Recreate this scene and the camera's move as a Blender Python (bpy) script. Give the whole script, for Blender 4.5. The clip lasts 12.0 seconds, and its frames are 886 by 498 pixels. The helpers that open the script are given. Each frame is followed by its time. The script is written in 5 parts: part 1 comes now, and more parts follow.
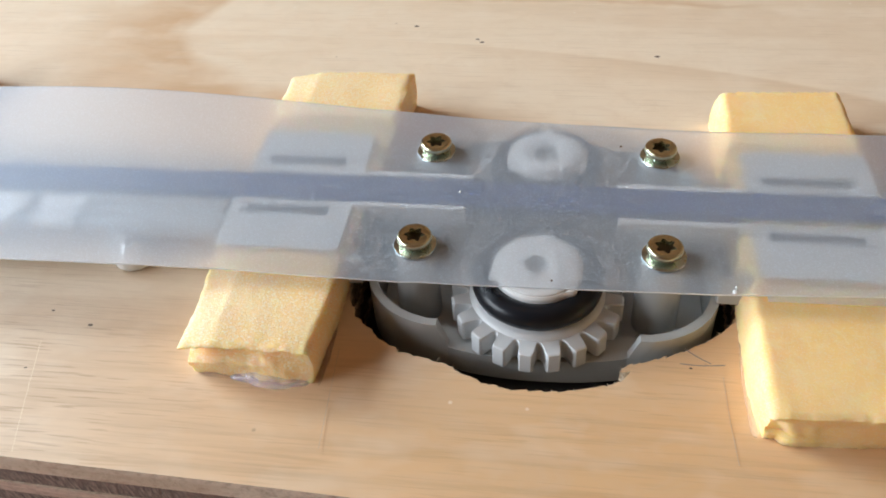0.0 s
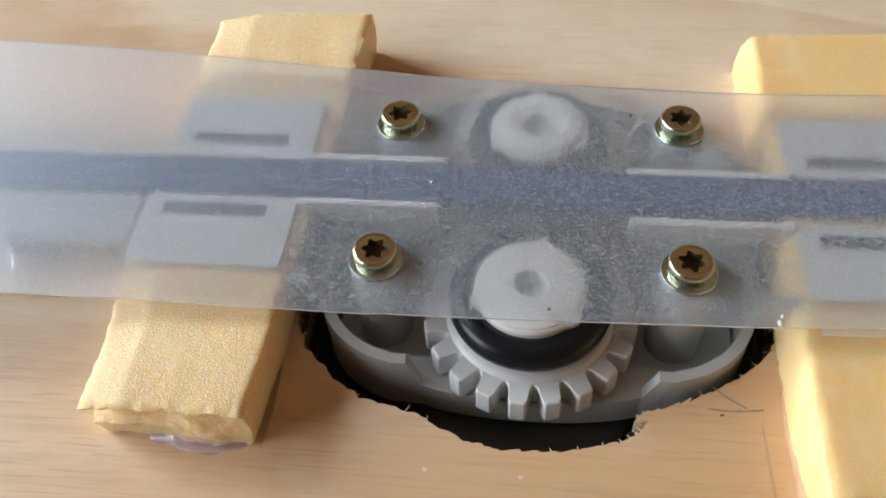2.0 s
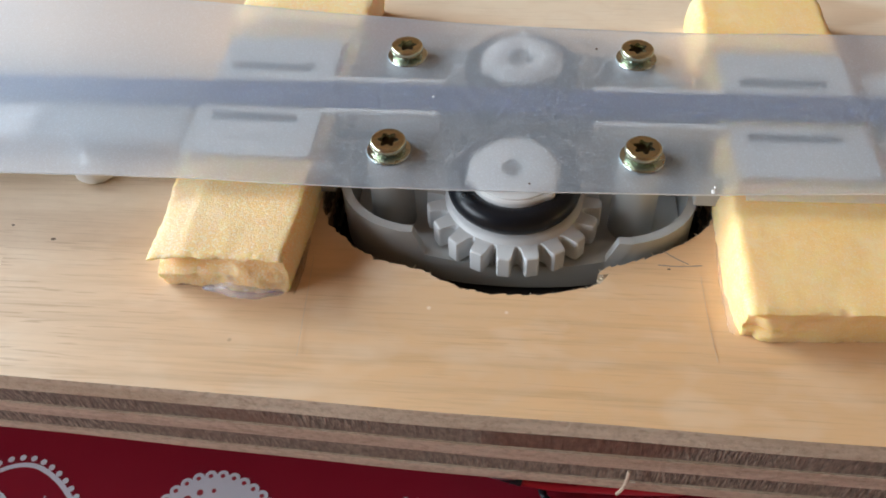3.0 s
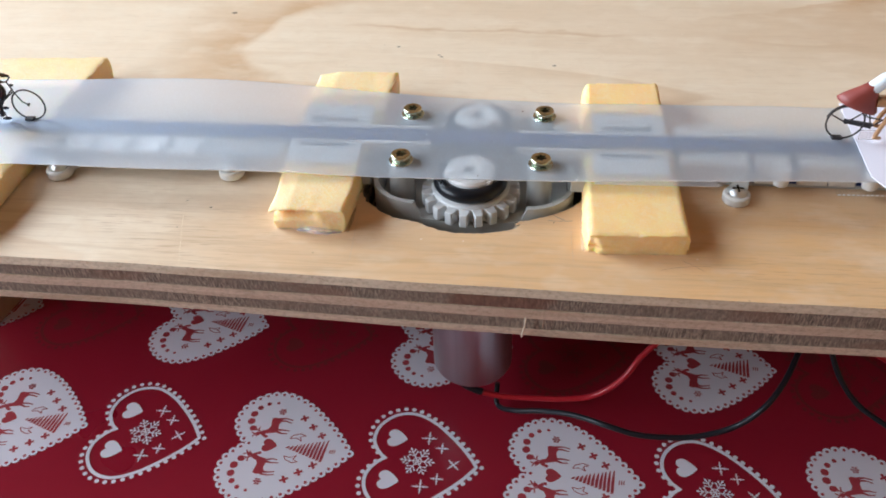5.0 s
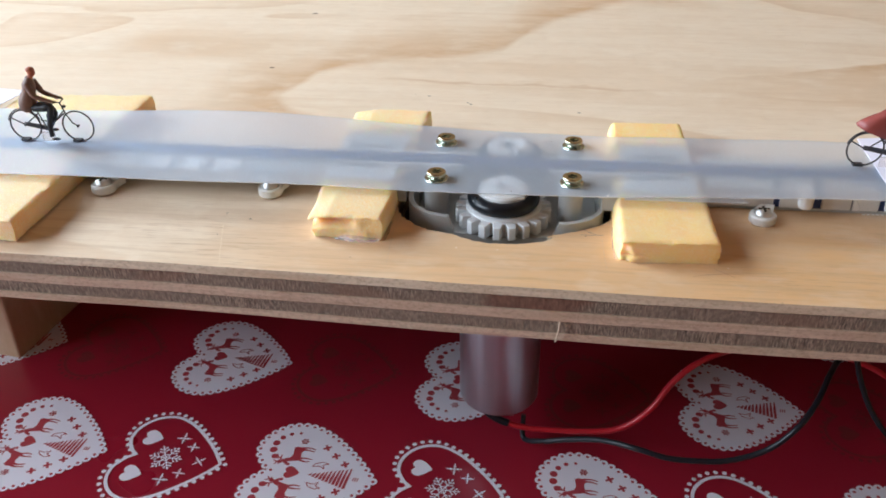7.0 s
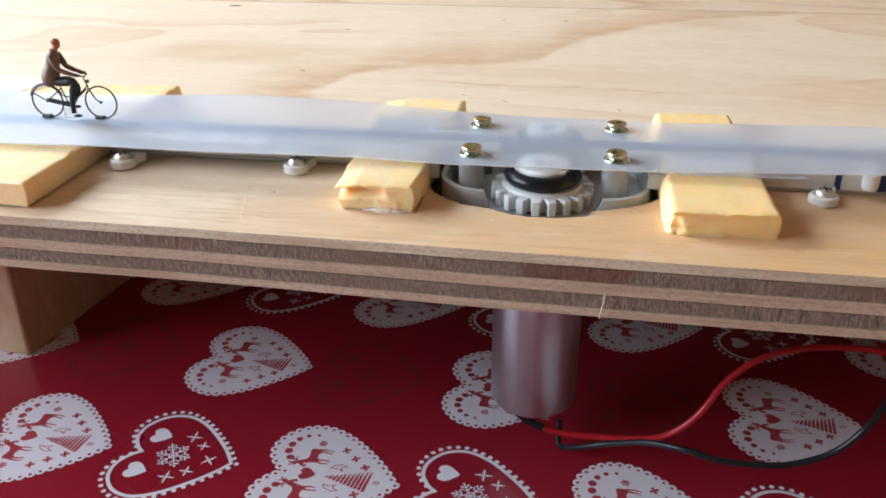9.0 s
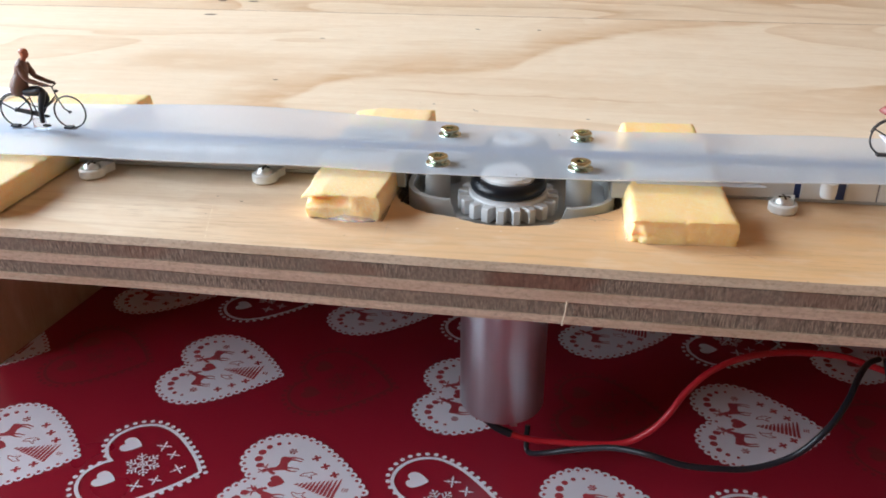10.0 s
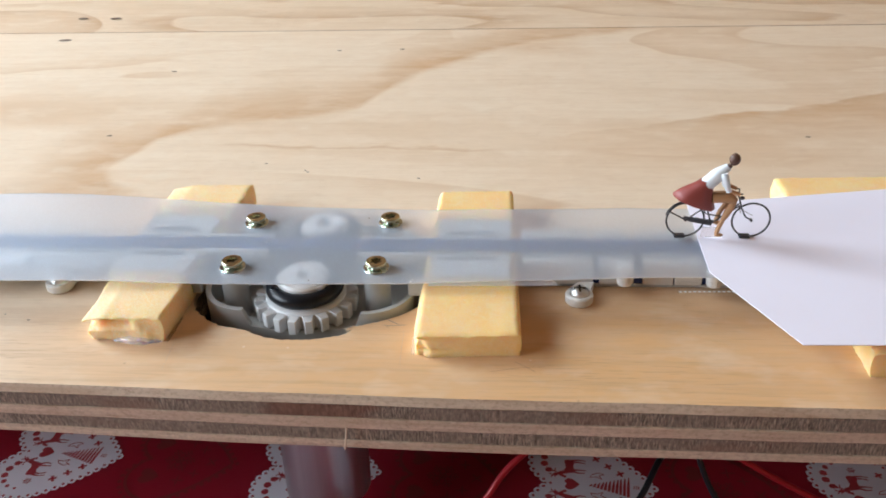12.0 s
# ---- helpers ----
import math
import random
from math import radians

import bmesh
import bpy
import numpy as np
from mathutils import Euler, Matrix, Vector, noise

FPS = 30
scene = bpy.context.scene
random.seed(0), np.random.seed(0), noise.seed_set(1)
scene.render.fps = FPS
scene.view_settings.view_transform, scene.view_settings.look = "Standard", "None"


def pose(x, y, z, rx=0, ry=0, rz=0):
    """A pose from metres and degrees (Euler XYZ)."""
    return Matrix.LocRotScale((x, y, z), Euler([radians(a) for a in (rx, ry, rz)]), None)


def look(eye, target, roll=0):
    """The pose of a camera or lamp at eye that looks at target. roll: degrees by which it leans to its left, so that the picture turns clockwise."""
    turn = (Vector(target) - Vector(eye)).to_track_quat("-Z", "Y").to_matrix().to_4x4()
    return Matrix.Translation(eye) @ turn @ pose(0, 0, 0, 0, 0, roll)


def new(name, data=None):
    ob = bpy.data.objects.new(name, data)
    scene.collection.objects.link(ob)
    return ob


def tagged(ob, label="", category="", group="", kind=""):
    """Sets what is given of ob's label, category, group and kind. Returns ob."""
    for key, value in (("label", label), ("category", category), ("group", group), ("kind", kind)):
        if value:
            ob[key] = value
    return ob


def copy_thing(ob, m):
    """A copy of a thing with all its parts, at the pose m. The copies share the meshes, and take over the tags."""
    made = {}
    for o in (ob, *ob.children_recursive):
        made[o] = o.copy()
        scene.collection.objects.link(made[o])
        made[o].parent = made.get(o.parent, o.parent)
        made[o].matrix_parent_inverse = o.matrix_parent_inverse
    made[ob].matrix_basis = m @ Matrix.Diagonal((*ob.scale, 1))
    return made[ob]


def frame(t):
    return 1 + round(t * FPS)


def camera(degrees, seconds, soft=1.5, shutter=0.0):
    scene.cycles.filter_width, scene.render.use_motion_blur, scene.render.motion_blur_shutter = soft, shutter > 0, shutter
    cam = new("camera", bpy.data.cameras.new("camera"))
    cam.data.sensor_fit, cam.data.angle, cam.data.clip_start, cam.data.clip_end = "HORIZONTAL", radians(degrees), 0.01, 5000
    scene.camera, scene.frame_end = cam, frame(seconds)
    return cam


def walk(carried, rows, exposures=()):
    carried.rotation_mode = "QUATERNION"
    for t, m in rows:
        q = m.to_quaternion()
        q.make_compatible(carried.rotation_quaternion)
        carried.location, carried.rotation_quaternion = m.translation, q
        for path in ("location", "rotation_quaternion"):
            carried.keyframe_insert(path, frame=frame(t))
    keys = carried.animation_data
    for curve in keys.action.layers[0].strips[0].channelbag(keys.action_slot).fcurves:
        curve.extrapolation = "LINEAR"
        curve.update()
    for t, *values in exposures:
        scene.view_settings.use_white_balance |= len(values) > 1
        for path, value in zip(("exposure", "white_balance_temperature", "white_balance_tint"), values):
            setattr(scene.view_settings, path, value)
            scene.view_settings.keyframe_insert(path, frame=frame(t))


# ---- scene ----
cam = camera(55.40, 12.0, soft=1.8)
PATH = [
    (0, (0.00218, -0.08758, 0.07927), (-0.02405, 0.05746, -0.05592), -4.04),
    (0.5, (0.00122, -0.08314, 0.07354), (-0.02306, 0.06000, -0.06402), -3.55),
    (1, (0.00105, -0.06860, 0.07520), (-0.02045, 0.06974, -0.06763), -3.27),
    (1.5, (0.00090, -0.06316, 0.07424), (-0.01835, 0.06714, -0.07627), -3.65),
    (2, (-0.00045, -0.06187, 0.07331), (-0.02001, 0.06395, -0.08092), -4.33),
    (2.5, (-0.00087, -0.06558, 0.07305), (-0.01960, 0.06133, -0.08040), -4.07),
    (3, (0.00041, -0.08834, 0.07589), (-0.01613, 0.04577, -0.07157), -2.71),
    (3.5, (0.00060, -0.11175, 0.08543), (-0.01525, 0.02987, -0.05490), -1.94),
    (3.7, (0.00176, -0.11995, 0.08797), (-0.01440, 0.02507, -0.04880), -1.87),
    (5.3, (0.01495, -0.17148, 0.11295), (-0.00527, -0.01654, -0.01188), -2.03),
    (5.5, (0.01554, -0.17381, 0.11312), (-0.00489, -0.01763, -0.01014), -1.92),
    (6, (0.01574, -0.17937, 0.10922), (-0.00421, -0.02074, -0.01094), -1.45),
    (6.5, (0.01178, -0.18344, 0.10461), (-0.00798, -0.01997, -0.00892), -0.86),
    (7, (0.00785, -0.18351, 0.09335), (-0.01369, -0.01345, -0.00969), -0.80),
    (7.5, (0.00592, -0.18619, 0.08479), (-0.01711, -0.01160, -0.01001), -0.74),
    (7.7, (0.00463, -0.18645, 0.07986), (-0.01932, -0.01076, -0.01266), -0.66),
    (9.3, (0.00652, -0.18227, 0.06908), (-0.02196, -0.00473, -0.01849), -0.38),
    (9.5, (0.00766, -0.18268, 0.06932), (-0.01934, -0.00478, -0.01798), -0.13),
    (10, (0.00950, -0.18359, 0.07024), (-0.01506, -0.00493, -0.01625), -0.06),
    (10.5, (0.01826, -0.18227, 0.07569), (-0.00208, -0.00223, -0.00900), 0.08),
    (11, (0.02159, -0.18391, 0.08226), (0.00274, -0.00379, -0.00262), -0.25),
    (11.5, (0.02511, -0.17897, 0.08933), (0.00660, -0.00157, -0.00116), -0.96),
    (12, (0.04197, -0.16158, 0.09802), (0.02804, 0.01200, -0.00034), -1.74),
]
walk(cam, [(t, look(eye, target, roll)) for t, eye, target, roll in PATH],
     exposures=[(0, -0.34, 6420, 10), (0.5, -0.42, 6450, 10), (1, -0.50, 6500, 10), (1.5, -0.54, 6500, 10), (2, -0.56, 6500, 10), (2.5, -0.55, 6450, 10), (3, -0.42, 6370, 10), (3.5, -0.28, 6270, 10), (5.5, -0.17, 6120, 10), (7.5, -0.18, 6080, 10), (9.5, 0.0, 6170, 10), (10.5, -0.11, 6220, 10), (11, -0.24, 6250, 10), (11.5, -0.20, 6270, 10), (12, -0.17, 6270, 10)])

# ---- light ----
world = bpy.data.worlds.new("room_world")
scene.world = world
world.use_nodes = True
sky = world.node_tree.nodes.new("ShaderNodeTexSky")
sky.sky_type, sky.sun_disc = "NISHITA", False
sky.sun_elevation, sky.sun_rotation = radians(35), radians(-60)
world.node_tree.links.new(sky.outputs[0], world.node_tree.nodes["Background"].inputs[0])
world.node_tree.nodes["Background"].inputs[1].default_value = 0.1


def area_lamp(name, at, target, sx, sy, watts, colour):
    data = bpy.data.lights.new(name, "AREA")
    data.shape, data.size, data.size_y, data.energy, data.color = "RECTANGLE", sx, sy, watts, colour
    ob = new(name, data)
    ob.matrix_world = look(at, target)
    return ob


area_lamp("window_light_west", (-1.36, 0.516, 0.693), (0.0, 0.065, 0.0), 0.66, 0.66, 43.0, (0.78, 0.905, 1.0))
area_lamp("window_light_southwest", (-0.73, -0.22, 0.27), (0.0, -0.05, -0.06), 0.6, 0.36, 8.8, (0.84, 0.925, 1.0))

# ---- materials ----
MM = 0.001


class Nodes:
    """A small builder for one node material."""

    def __init__(self, name):
        self.m = bpy.data.materials.new(name)
        self.m.use_nodes = True
        self.t = self.m.node_tree
        self.b = self.t.nodes["Principled BSDF"]

    def node(self, kind, **values):
        n = self.t.nodes.new(kind)
        for key, value in values.items():
            n.inputs[key.replace("_", " ")].default_value = value
        return n

    def link(self, a, b):
        self.t.links.new(a, b)

    def coords(self, scale=(1, 1, 1), move=(0, 0, 0), turn=0.0):
        c = self.t.nodes.new("ShaderNodeTexCoord")
        n = self.t.nodes.new("ShaderNodeMapping")
        n.inputs["Scale"].default_value = scale
        n.inputs["Location"].default_value = move
        n.inputs["Rotation"].default_value = (0, 0, turn)
        self.link(c.outputs["Object"], n.inputs["Vector"])
        return n.outputs[0]

    def noise(self, vec, scale, detail=4.0, rough=0.55, distort=0.0):
        n = self.node("ShaderNodeTexNoise", Scale=scale, Detail=detail, Roughness=rough, Distortion=distort)
        self.link(vec, n.inputs["Vector"])
        return n.outputs["Fac"]

    def ramp(self, fac, stops, smooth=False):
        n = self.t.nodes.new("ShaderNodeValToRGB")
        e = n.color_ramp.elements
        while len(e) < len(stops):
            e.new(0.5)
        for s, (p, c) in zip(e, stops):
            s.position, s.color = p, (*c, 1) if len(c) == 3 else c
        if smooth:
            n.color_ramp.interpolation = "EASE"
        self.link(fac, n.inputs[0])
        return n.outputs[0]

    def math(self, op, a, b=0.0):
        n = self.t.nodes.new("ShaderNodeMath")
        n.operation = op
        for i, v in ((0, a), (1, b)):
            if isinstance(v, (int, float)):
                n.inputs[i].default_value = v
            else:
                self.link(v, n.inputs[i])
        return n.outputs[0]

    def mix(self, fac, a, b, kind="MIX"):
        n = self.t.nodes.new("ShaderNodeMix")
        n.data_type, n.blend_type = "RGBA", kind
        for i, v in ((0, fac), (6, a), (7, b)):
            if isinstance(v, (int, float)):
                n.inputs[i].default_value = v
            elif isinstance(v, tuple):
                n.inputs[i].default_value = (*v, 1)
            else:
                self.link(v, n.inputs[i])
        return n.outputs[2]

    def curve(self, s, points, top):
        """Reads a height between 0 and top off a line through the points, along s."""
        a, b = points[0][0], points[-1][0]
        place = self.math("MULTIPLY", self.math("SUBTRACT", s, a), 1 / (b - a))
        return self.math("MULTIPLY", self.ramp(place, [((x - a) / (b - a), (y / top,) * 3) for x, y in points]), top)

    def bump(self, height, strength, distance):
        n = self.node("ShaderNodeBump", Strength=strength, Distance=distance)
        self.link(height, n.inputs["Height"])
        self.link(n.outputs[0], self.b.inputs["Normal"])

    def set(self, **values):
        for key, v in values.items():
            s = self.b.inputs[key.replace("_", " ")]
            if isinstance(v, (int, float)):
                s.default_value = v
            elif isinstance(v, tuple):
                s.default_value = (*v, 1) if len(v) == 3 and s.type == "RGBA" else v
            else:
                self.link(v, s)
        return self


def simple(name, colour, rough=0.5, metal=0.0, grain=900.0, depth=0.00003, vary=0.12, **more):
    """A material with fine mottling and relief."""
    n = Nodes(name)
    v = n.coords()
    big, fine = n.noise(v, grain * 0.12, 3), n.noise(v, grain, 3)
    dark = tuple(c * (1 - vary) for c in colour)
    light = tuple(min(1, c * (1 + vary)) for c in colour)
    n.set(Base_Color=n.mix(n.math("MULTIPLY_ADD", big, 0.7), dark, light), Metallic=metal)
    n.set(Roughness=n.ramp(big, [(0.3, (rough * 0.85,) * 3), (0.7, (min(1, rough * 1.15),) * 3)]), **more)
    n.bump(fine, 0.4, depth)
    return n.m


def face_wood(name, seed, light=(0.82, 0.67, 0.50), tan=(0.58, 0.355, 0.185), figure=False):
    """Rotary-cut softwood veneer: cathedral figure, one-sided growth rings, streaks and pores."""
    n = Nodes(name)
    v = n.coords((5.2, 15.0, 5.0), (seed, seed * 0.37, 0), radians(-5))
    warp = n.noise(v, 0.85, 2.5, 0.45, 0.9)
    rings = n.math("FRACT", n.math("MULTIPLY", warp, 4.6))
    band = n.ramp(rings, [(0.0, (0, 0, 0)), (0.45, (0.03,) * 3), (0.8, (0.6,) * 3), (0.96, (1, 1, 1)), (1.0, (0.05,) * 3)])
    soft = n.ramp(n.noise(n.coords((5, 12, 5), (seed * 2.1, 1, 0)), 1.0, 2.0), [(0.36, (0.12,) * 3), (0.6, (1, 1, 1))])
    streak = n.noise(n.coords((14, 300, 22), (0, seed, 0)), 1.0, 3.0, 0.6)
    pores = n.ramp(n.noise(n.coords((90, 2600, 90)), 1.0, 2.0), [(0.55, (0, 0, 0)), (0.75, (1, 1, 1))])
    amount = n.math("MULTIPLY", band, n.math("MULTIPLY", soft, 0.5 if figure else 0.85))
    if figure:
        c3 = n.t.nodes.new("ShaderNodeTexCoord")
        sep = n.t.nodes.new("ShaderNodeSeparateXYZ")
        n.link(c3.outputs["Object"], sep.inputs[0])
        wob = n.math("MULTIPLY", n.math("SUBTRACT", n.noise(n.coords((11, 17, 20), (3, 1, 0)), 1.0, 2.0, 0.5), 0.5), 0.05)
        wob2 = n.math("MULTIPLY", n.math("SUBTRACT", n.noise(n.coords((9, 20, 20), (9, 4, 0)), 1.0, 2.0, 0.5), 0.5), 0.07)
        x, y = n.math("ADD", sep.outputs[0], wob2), n.math("ADD", sep.outputs[1], wob)
        # a tongue of pale wood that opens to the east, with a tan ring round it
        xs, ys = n.math("ADD", sep.outputs[0], n.math("MULTIPLY", wob2, 0.3)), n.math("ADD", sep.outputs[1], n.math("ADD", n.math("MULTIPLY", wob, 0.35), n.math("MULTIPLY", n.noise(n.coords((55, 90, 40), (1, 6, 0)), 1.0, 3.0, 0.6), 0.009)))
        upper = n.curve(xs, [(-0.072, 0.064), (-0.066, 0.080), (-0.058, 0.089), (-0.043, 0.096), (-0.019, 0.104), (-0.008, 0.113), (-0.001, 0.133), (0.014, 0.152), (0.036, 0.174), (0.056, 0.193), (0.095, 0.206), (0.2, 0.222)], 0.25)
        lower = n.curve(xs, [(-0.072, 0.063), (-0.066, 0.052), (-0.055, 0.044), (-0.03, 0.036), (0.2, 0.0)], 0.25)
        q = n.math("MINIMUM", n.math("MINIMUM", n.math("SUBTRACT", upper, ys), n.math("SUBTRACT", ys, lower)), n.math("MULTIPLY", n.math("ADD", xs, 0.073), 1.7))
        shift = n.math("ADD", n.math("MULTIPLY", q, 10.0), 0.6)
        ring = n.ramp(shift, [(0.0, (0, 0, 0)), (0.15, (0.12,) * 3), (0.38, (0.6,) * 3), (0.555, (0.92,) * 3), (0.635, (0.03,) * 3)])
        # a tan wedge with a sharp far edge
        e = n.math("SUBTRACT", ys, n.math("ADD", 0.079, n.math("MULTIPLY", n.math("SUBTRACT", xs, 0.044), 0.37)))
        wedge = n.ramp(n.math("ADD", n.math("MULTIPLY", e, 12.0), 0.6), [(0.0, (0, 0, 0)), (0.3, (0.5,) * 3), (0.52, (0.75,) * 3), (0.585, (1, 1, 1)), (0.61, (0.02,) * 3)])
        gate = n.ramp(n.math("MULTIPLY", n.math("SUBTRACT", x, 0.042), 14.0), [(0.0, (0, 0, 0)), (1.0, (1, 1, 1))])
        patchy = n.ramp(n.noise(n.coords((48, 120, 40), (2, 8, 0)), 1.0, 4.0, 0.65, 0.4), [(0.32, (0.55,) * 3), (0.62, (1, 1, 1))])
        # one thin dark growth line that runs into the wedge
        thin = n.ramp(n.math("MULTIPLY", n.math("ABSOLUTE", n.math("SUBTRACT", ys, 0.0775)), 400.0), [(0.1, (0.8,) * 3), (0.5, (0.35,) * 3), (1.0, (0, 0, 0))])
        span = n.ramp(n.math("MULTIPLY", n.math("ADD", xs, 0.05), 10.0), [(0.0, (0, 0, 0)), (0.2, (1, 1, 1)), (0.85, (1, 1, 1)), (1.0, (0, 0, 0))])
        amount = n.math("MAXIMUM", amount, n.math("MULTIPLY", patchy, n.math("MULTIPLY", thin, span)))
        amount = n.math("MAXIMUM", amount, n.math("MULTIPLY", patchy, n.math("MAXIMUM", ring, n.math("MULTIPLY", wedge, gate))))
    c = n.mix(amount, light, tan)
    if figure:
        # warm resin stain near the front, round the glue
        fx, fy = n.math("MULTIPLY", n.math("SUBTRACT", x, 0.070), 8.0), n.math("MULTIPLY", n.math("SUBTRACT", y, -0.028), 28.0)
        far = n.math("ADD", n.math("MULTIPLY", fx, fx), n.math("MULTIPLY", fy, fy))
        c = n.mix(n.ramp(far, [(0.0, (0.85,) * 3), (1.0, (0, 0, 0))]), c, (0.68, 0.38, 0.165))
        front = n.math("MULTIPLY", n.math("SUBTRACT", 0.0, y), 30.0)
        east = n.ramp(n.math("MULTIPLY_ADD", x, 8.0), [(0.0, (0.0,) * 3), (0.5, (0.62,) * 3)])
        c = n.mix(n.math("MULTIPLY", east, n.ramp(front, [(0.0, (0, 0, 0)), (1.0, (1, 1, 1))])), c, (0.71, 0.42, 0.185))
        lines = n.ramp(n.noise(n.coords((26, 520, 26), (5, 2, 0)), 1.0, 4.0, 0.65), [(0.5, (0, 0, 0)), (0.7, (1, 1, 1))])
        c = n.mix(n.math("MULTIPLY", lines, n.ramp(front, [(0.3, (0, 0, 0)), (1.0, (0.42,) * 3)])), c, (0.42, 0.25, 0.12))
    keep = n.ramp(front, [(0.0, (0.36,) * 3), (0.6, (1, 1, 1))]) if figure else 0.5
    c = n.mix(n.math("MULTIPLY", n.ramp(streak, [(0.5, (0, 0, 0)), (0.72, (1, 1, 1))]), n.math("MULTIPLY", keep, 0.36)), c, (0.56, 0.37, 0.21))
    mottle = n.ramp(n.noise(n.coords((34, 85, 40), (seed, 7, 0)), 1.0, 4.0, 0.6, 0.6), [(0.42, (0, 0, 0)), (0.68, (1, 1, 1))])
    c = n.mix(n.math("MULTIPLY", mottle, n.math("MULTIPLY", keep, 0.42)), c, (0.64, 0.44, 0.27))
    pale = n.ramp(n.noise(n.coords((60, 110, 40), (seed, 2, 0)), 1.0, 3.0, 0.6), [(0.52, (0, 0, 0)), (0.7, (1, 1, 1))])
    c = n.mix(n.math("MULTIPLY", pale, 0.3), c, (0.88, 0.76, 0.60))
    fuzz = n.ramp(n.noise(n.coords((150, 230, 100), (seed, 5, 0)), 1.0, 5.0, 0.7, 0.8), [(0.46, (0, 0, 0)), (0.72, (1, 1, 1))])
    c = n.mix(n.math("MULTIPLY", fuzz, 0.3), c, (0.66, 0.48, 0.32))
    dash = n.math("MULTIPLY", n.ramp(n.noise(n.coords((130, 2300, 55), (seed, 0, 0)), 1.0, 1.5, 0.5), [(0.60, (0, 0, 0)), (0.66, (1, 1, 1))]), n.ramp(n.noise(n.coords((20, 40, 20), (0, seed, 0)), 1.0, 2.0), [(0.45, (0, 0, 0)), (0.6, (1, 1, 1))]))
    if figure:
        dash = n.math("MULTIPLY", dash, n.ramp(front, [(0.2, (0.12,) * 3), (0.9, (1, 1, 1))]))
    c = n.mix(n.math("MULTIPLY", dash, 0.42), c, (0.40, 0.23, 0.12))
    dent = n.node("ShaderNodeTexVoronoi", Scale=230.0)
    n.link(n.coords(), dent.inputs["Vector"])
    pick = n.t.nodes.new("ShaderNodeSeparateColor")
    n.link(dent.outputs["Color"], pick.inputs[0])
    nick = n.math("MULTIPLY", n.ramp(dent.outputs["Distance"], [(0.03, (1, 1, 1)), (0.075, (0, 0, 0))]), n.ramp(pick.outputs[0], [(0.72, (0, 0, 0)), (0.74, (1, 1, 1))]))
    c = n.mix(n.math("MULTIPLY", nick, 0.55), c, n.mix(n.ramp(pick.outputs[1], [(0.35, (0, 0, 0)), (0.4, (1, 1, 1))]), (0.36, 0.22, 0.13), (0.93, 0.84, 0.72)))
    c = n.mix(n.math("MULTIPLY", pores, 0.24), c, (0.42, 0.27, 0.15))
    n.set(Base_Color=c, Roughness=n.ramp(streak, [(0.3, (0.42,) * 3), (0.7, (0.6,) * 3)]), Specular_IOR_Level=0.5)
    n.bump(n.mix(0.5, streak, pores), 0.5, 0.00012)
    return n.m


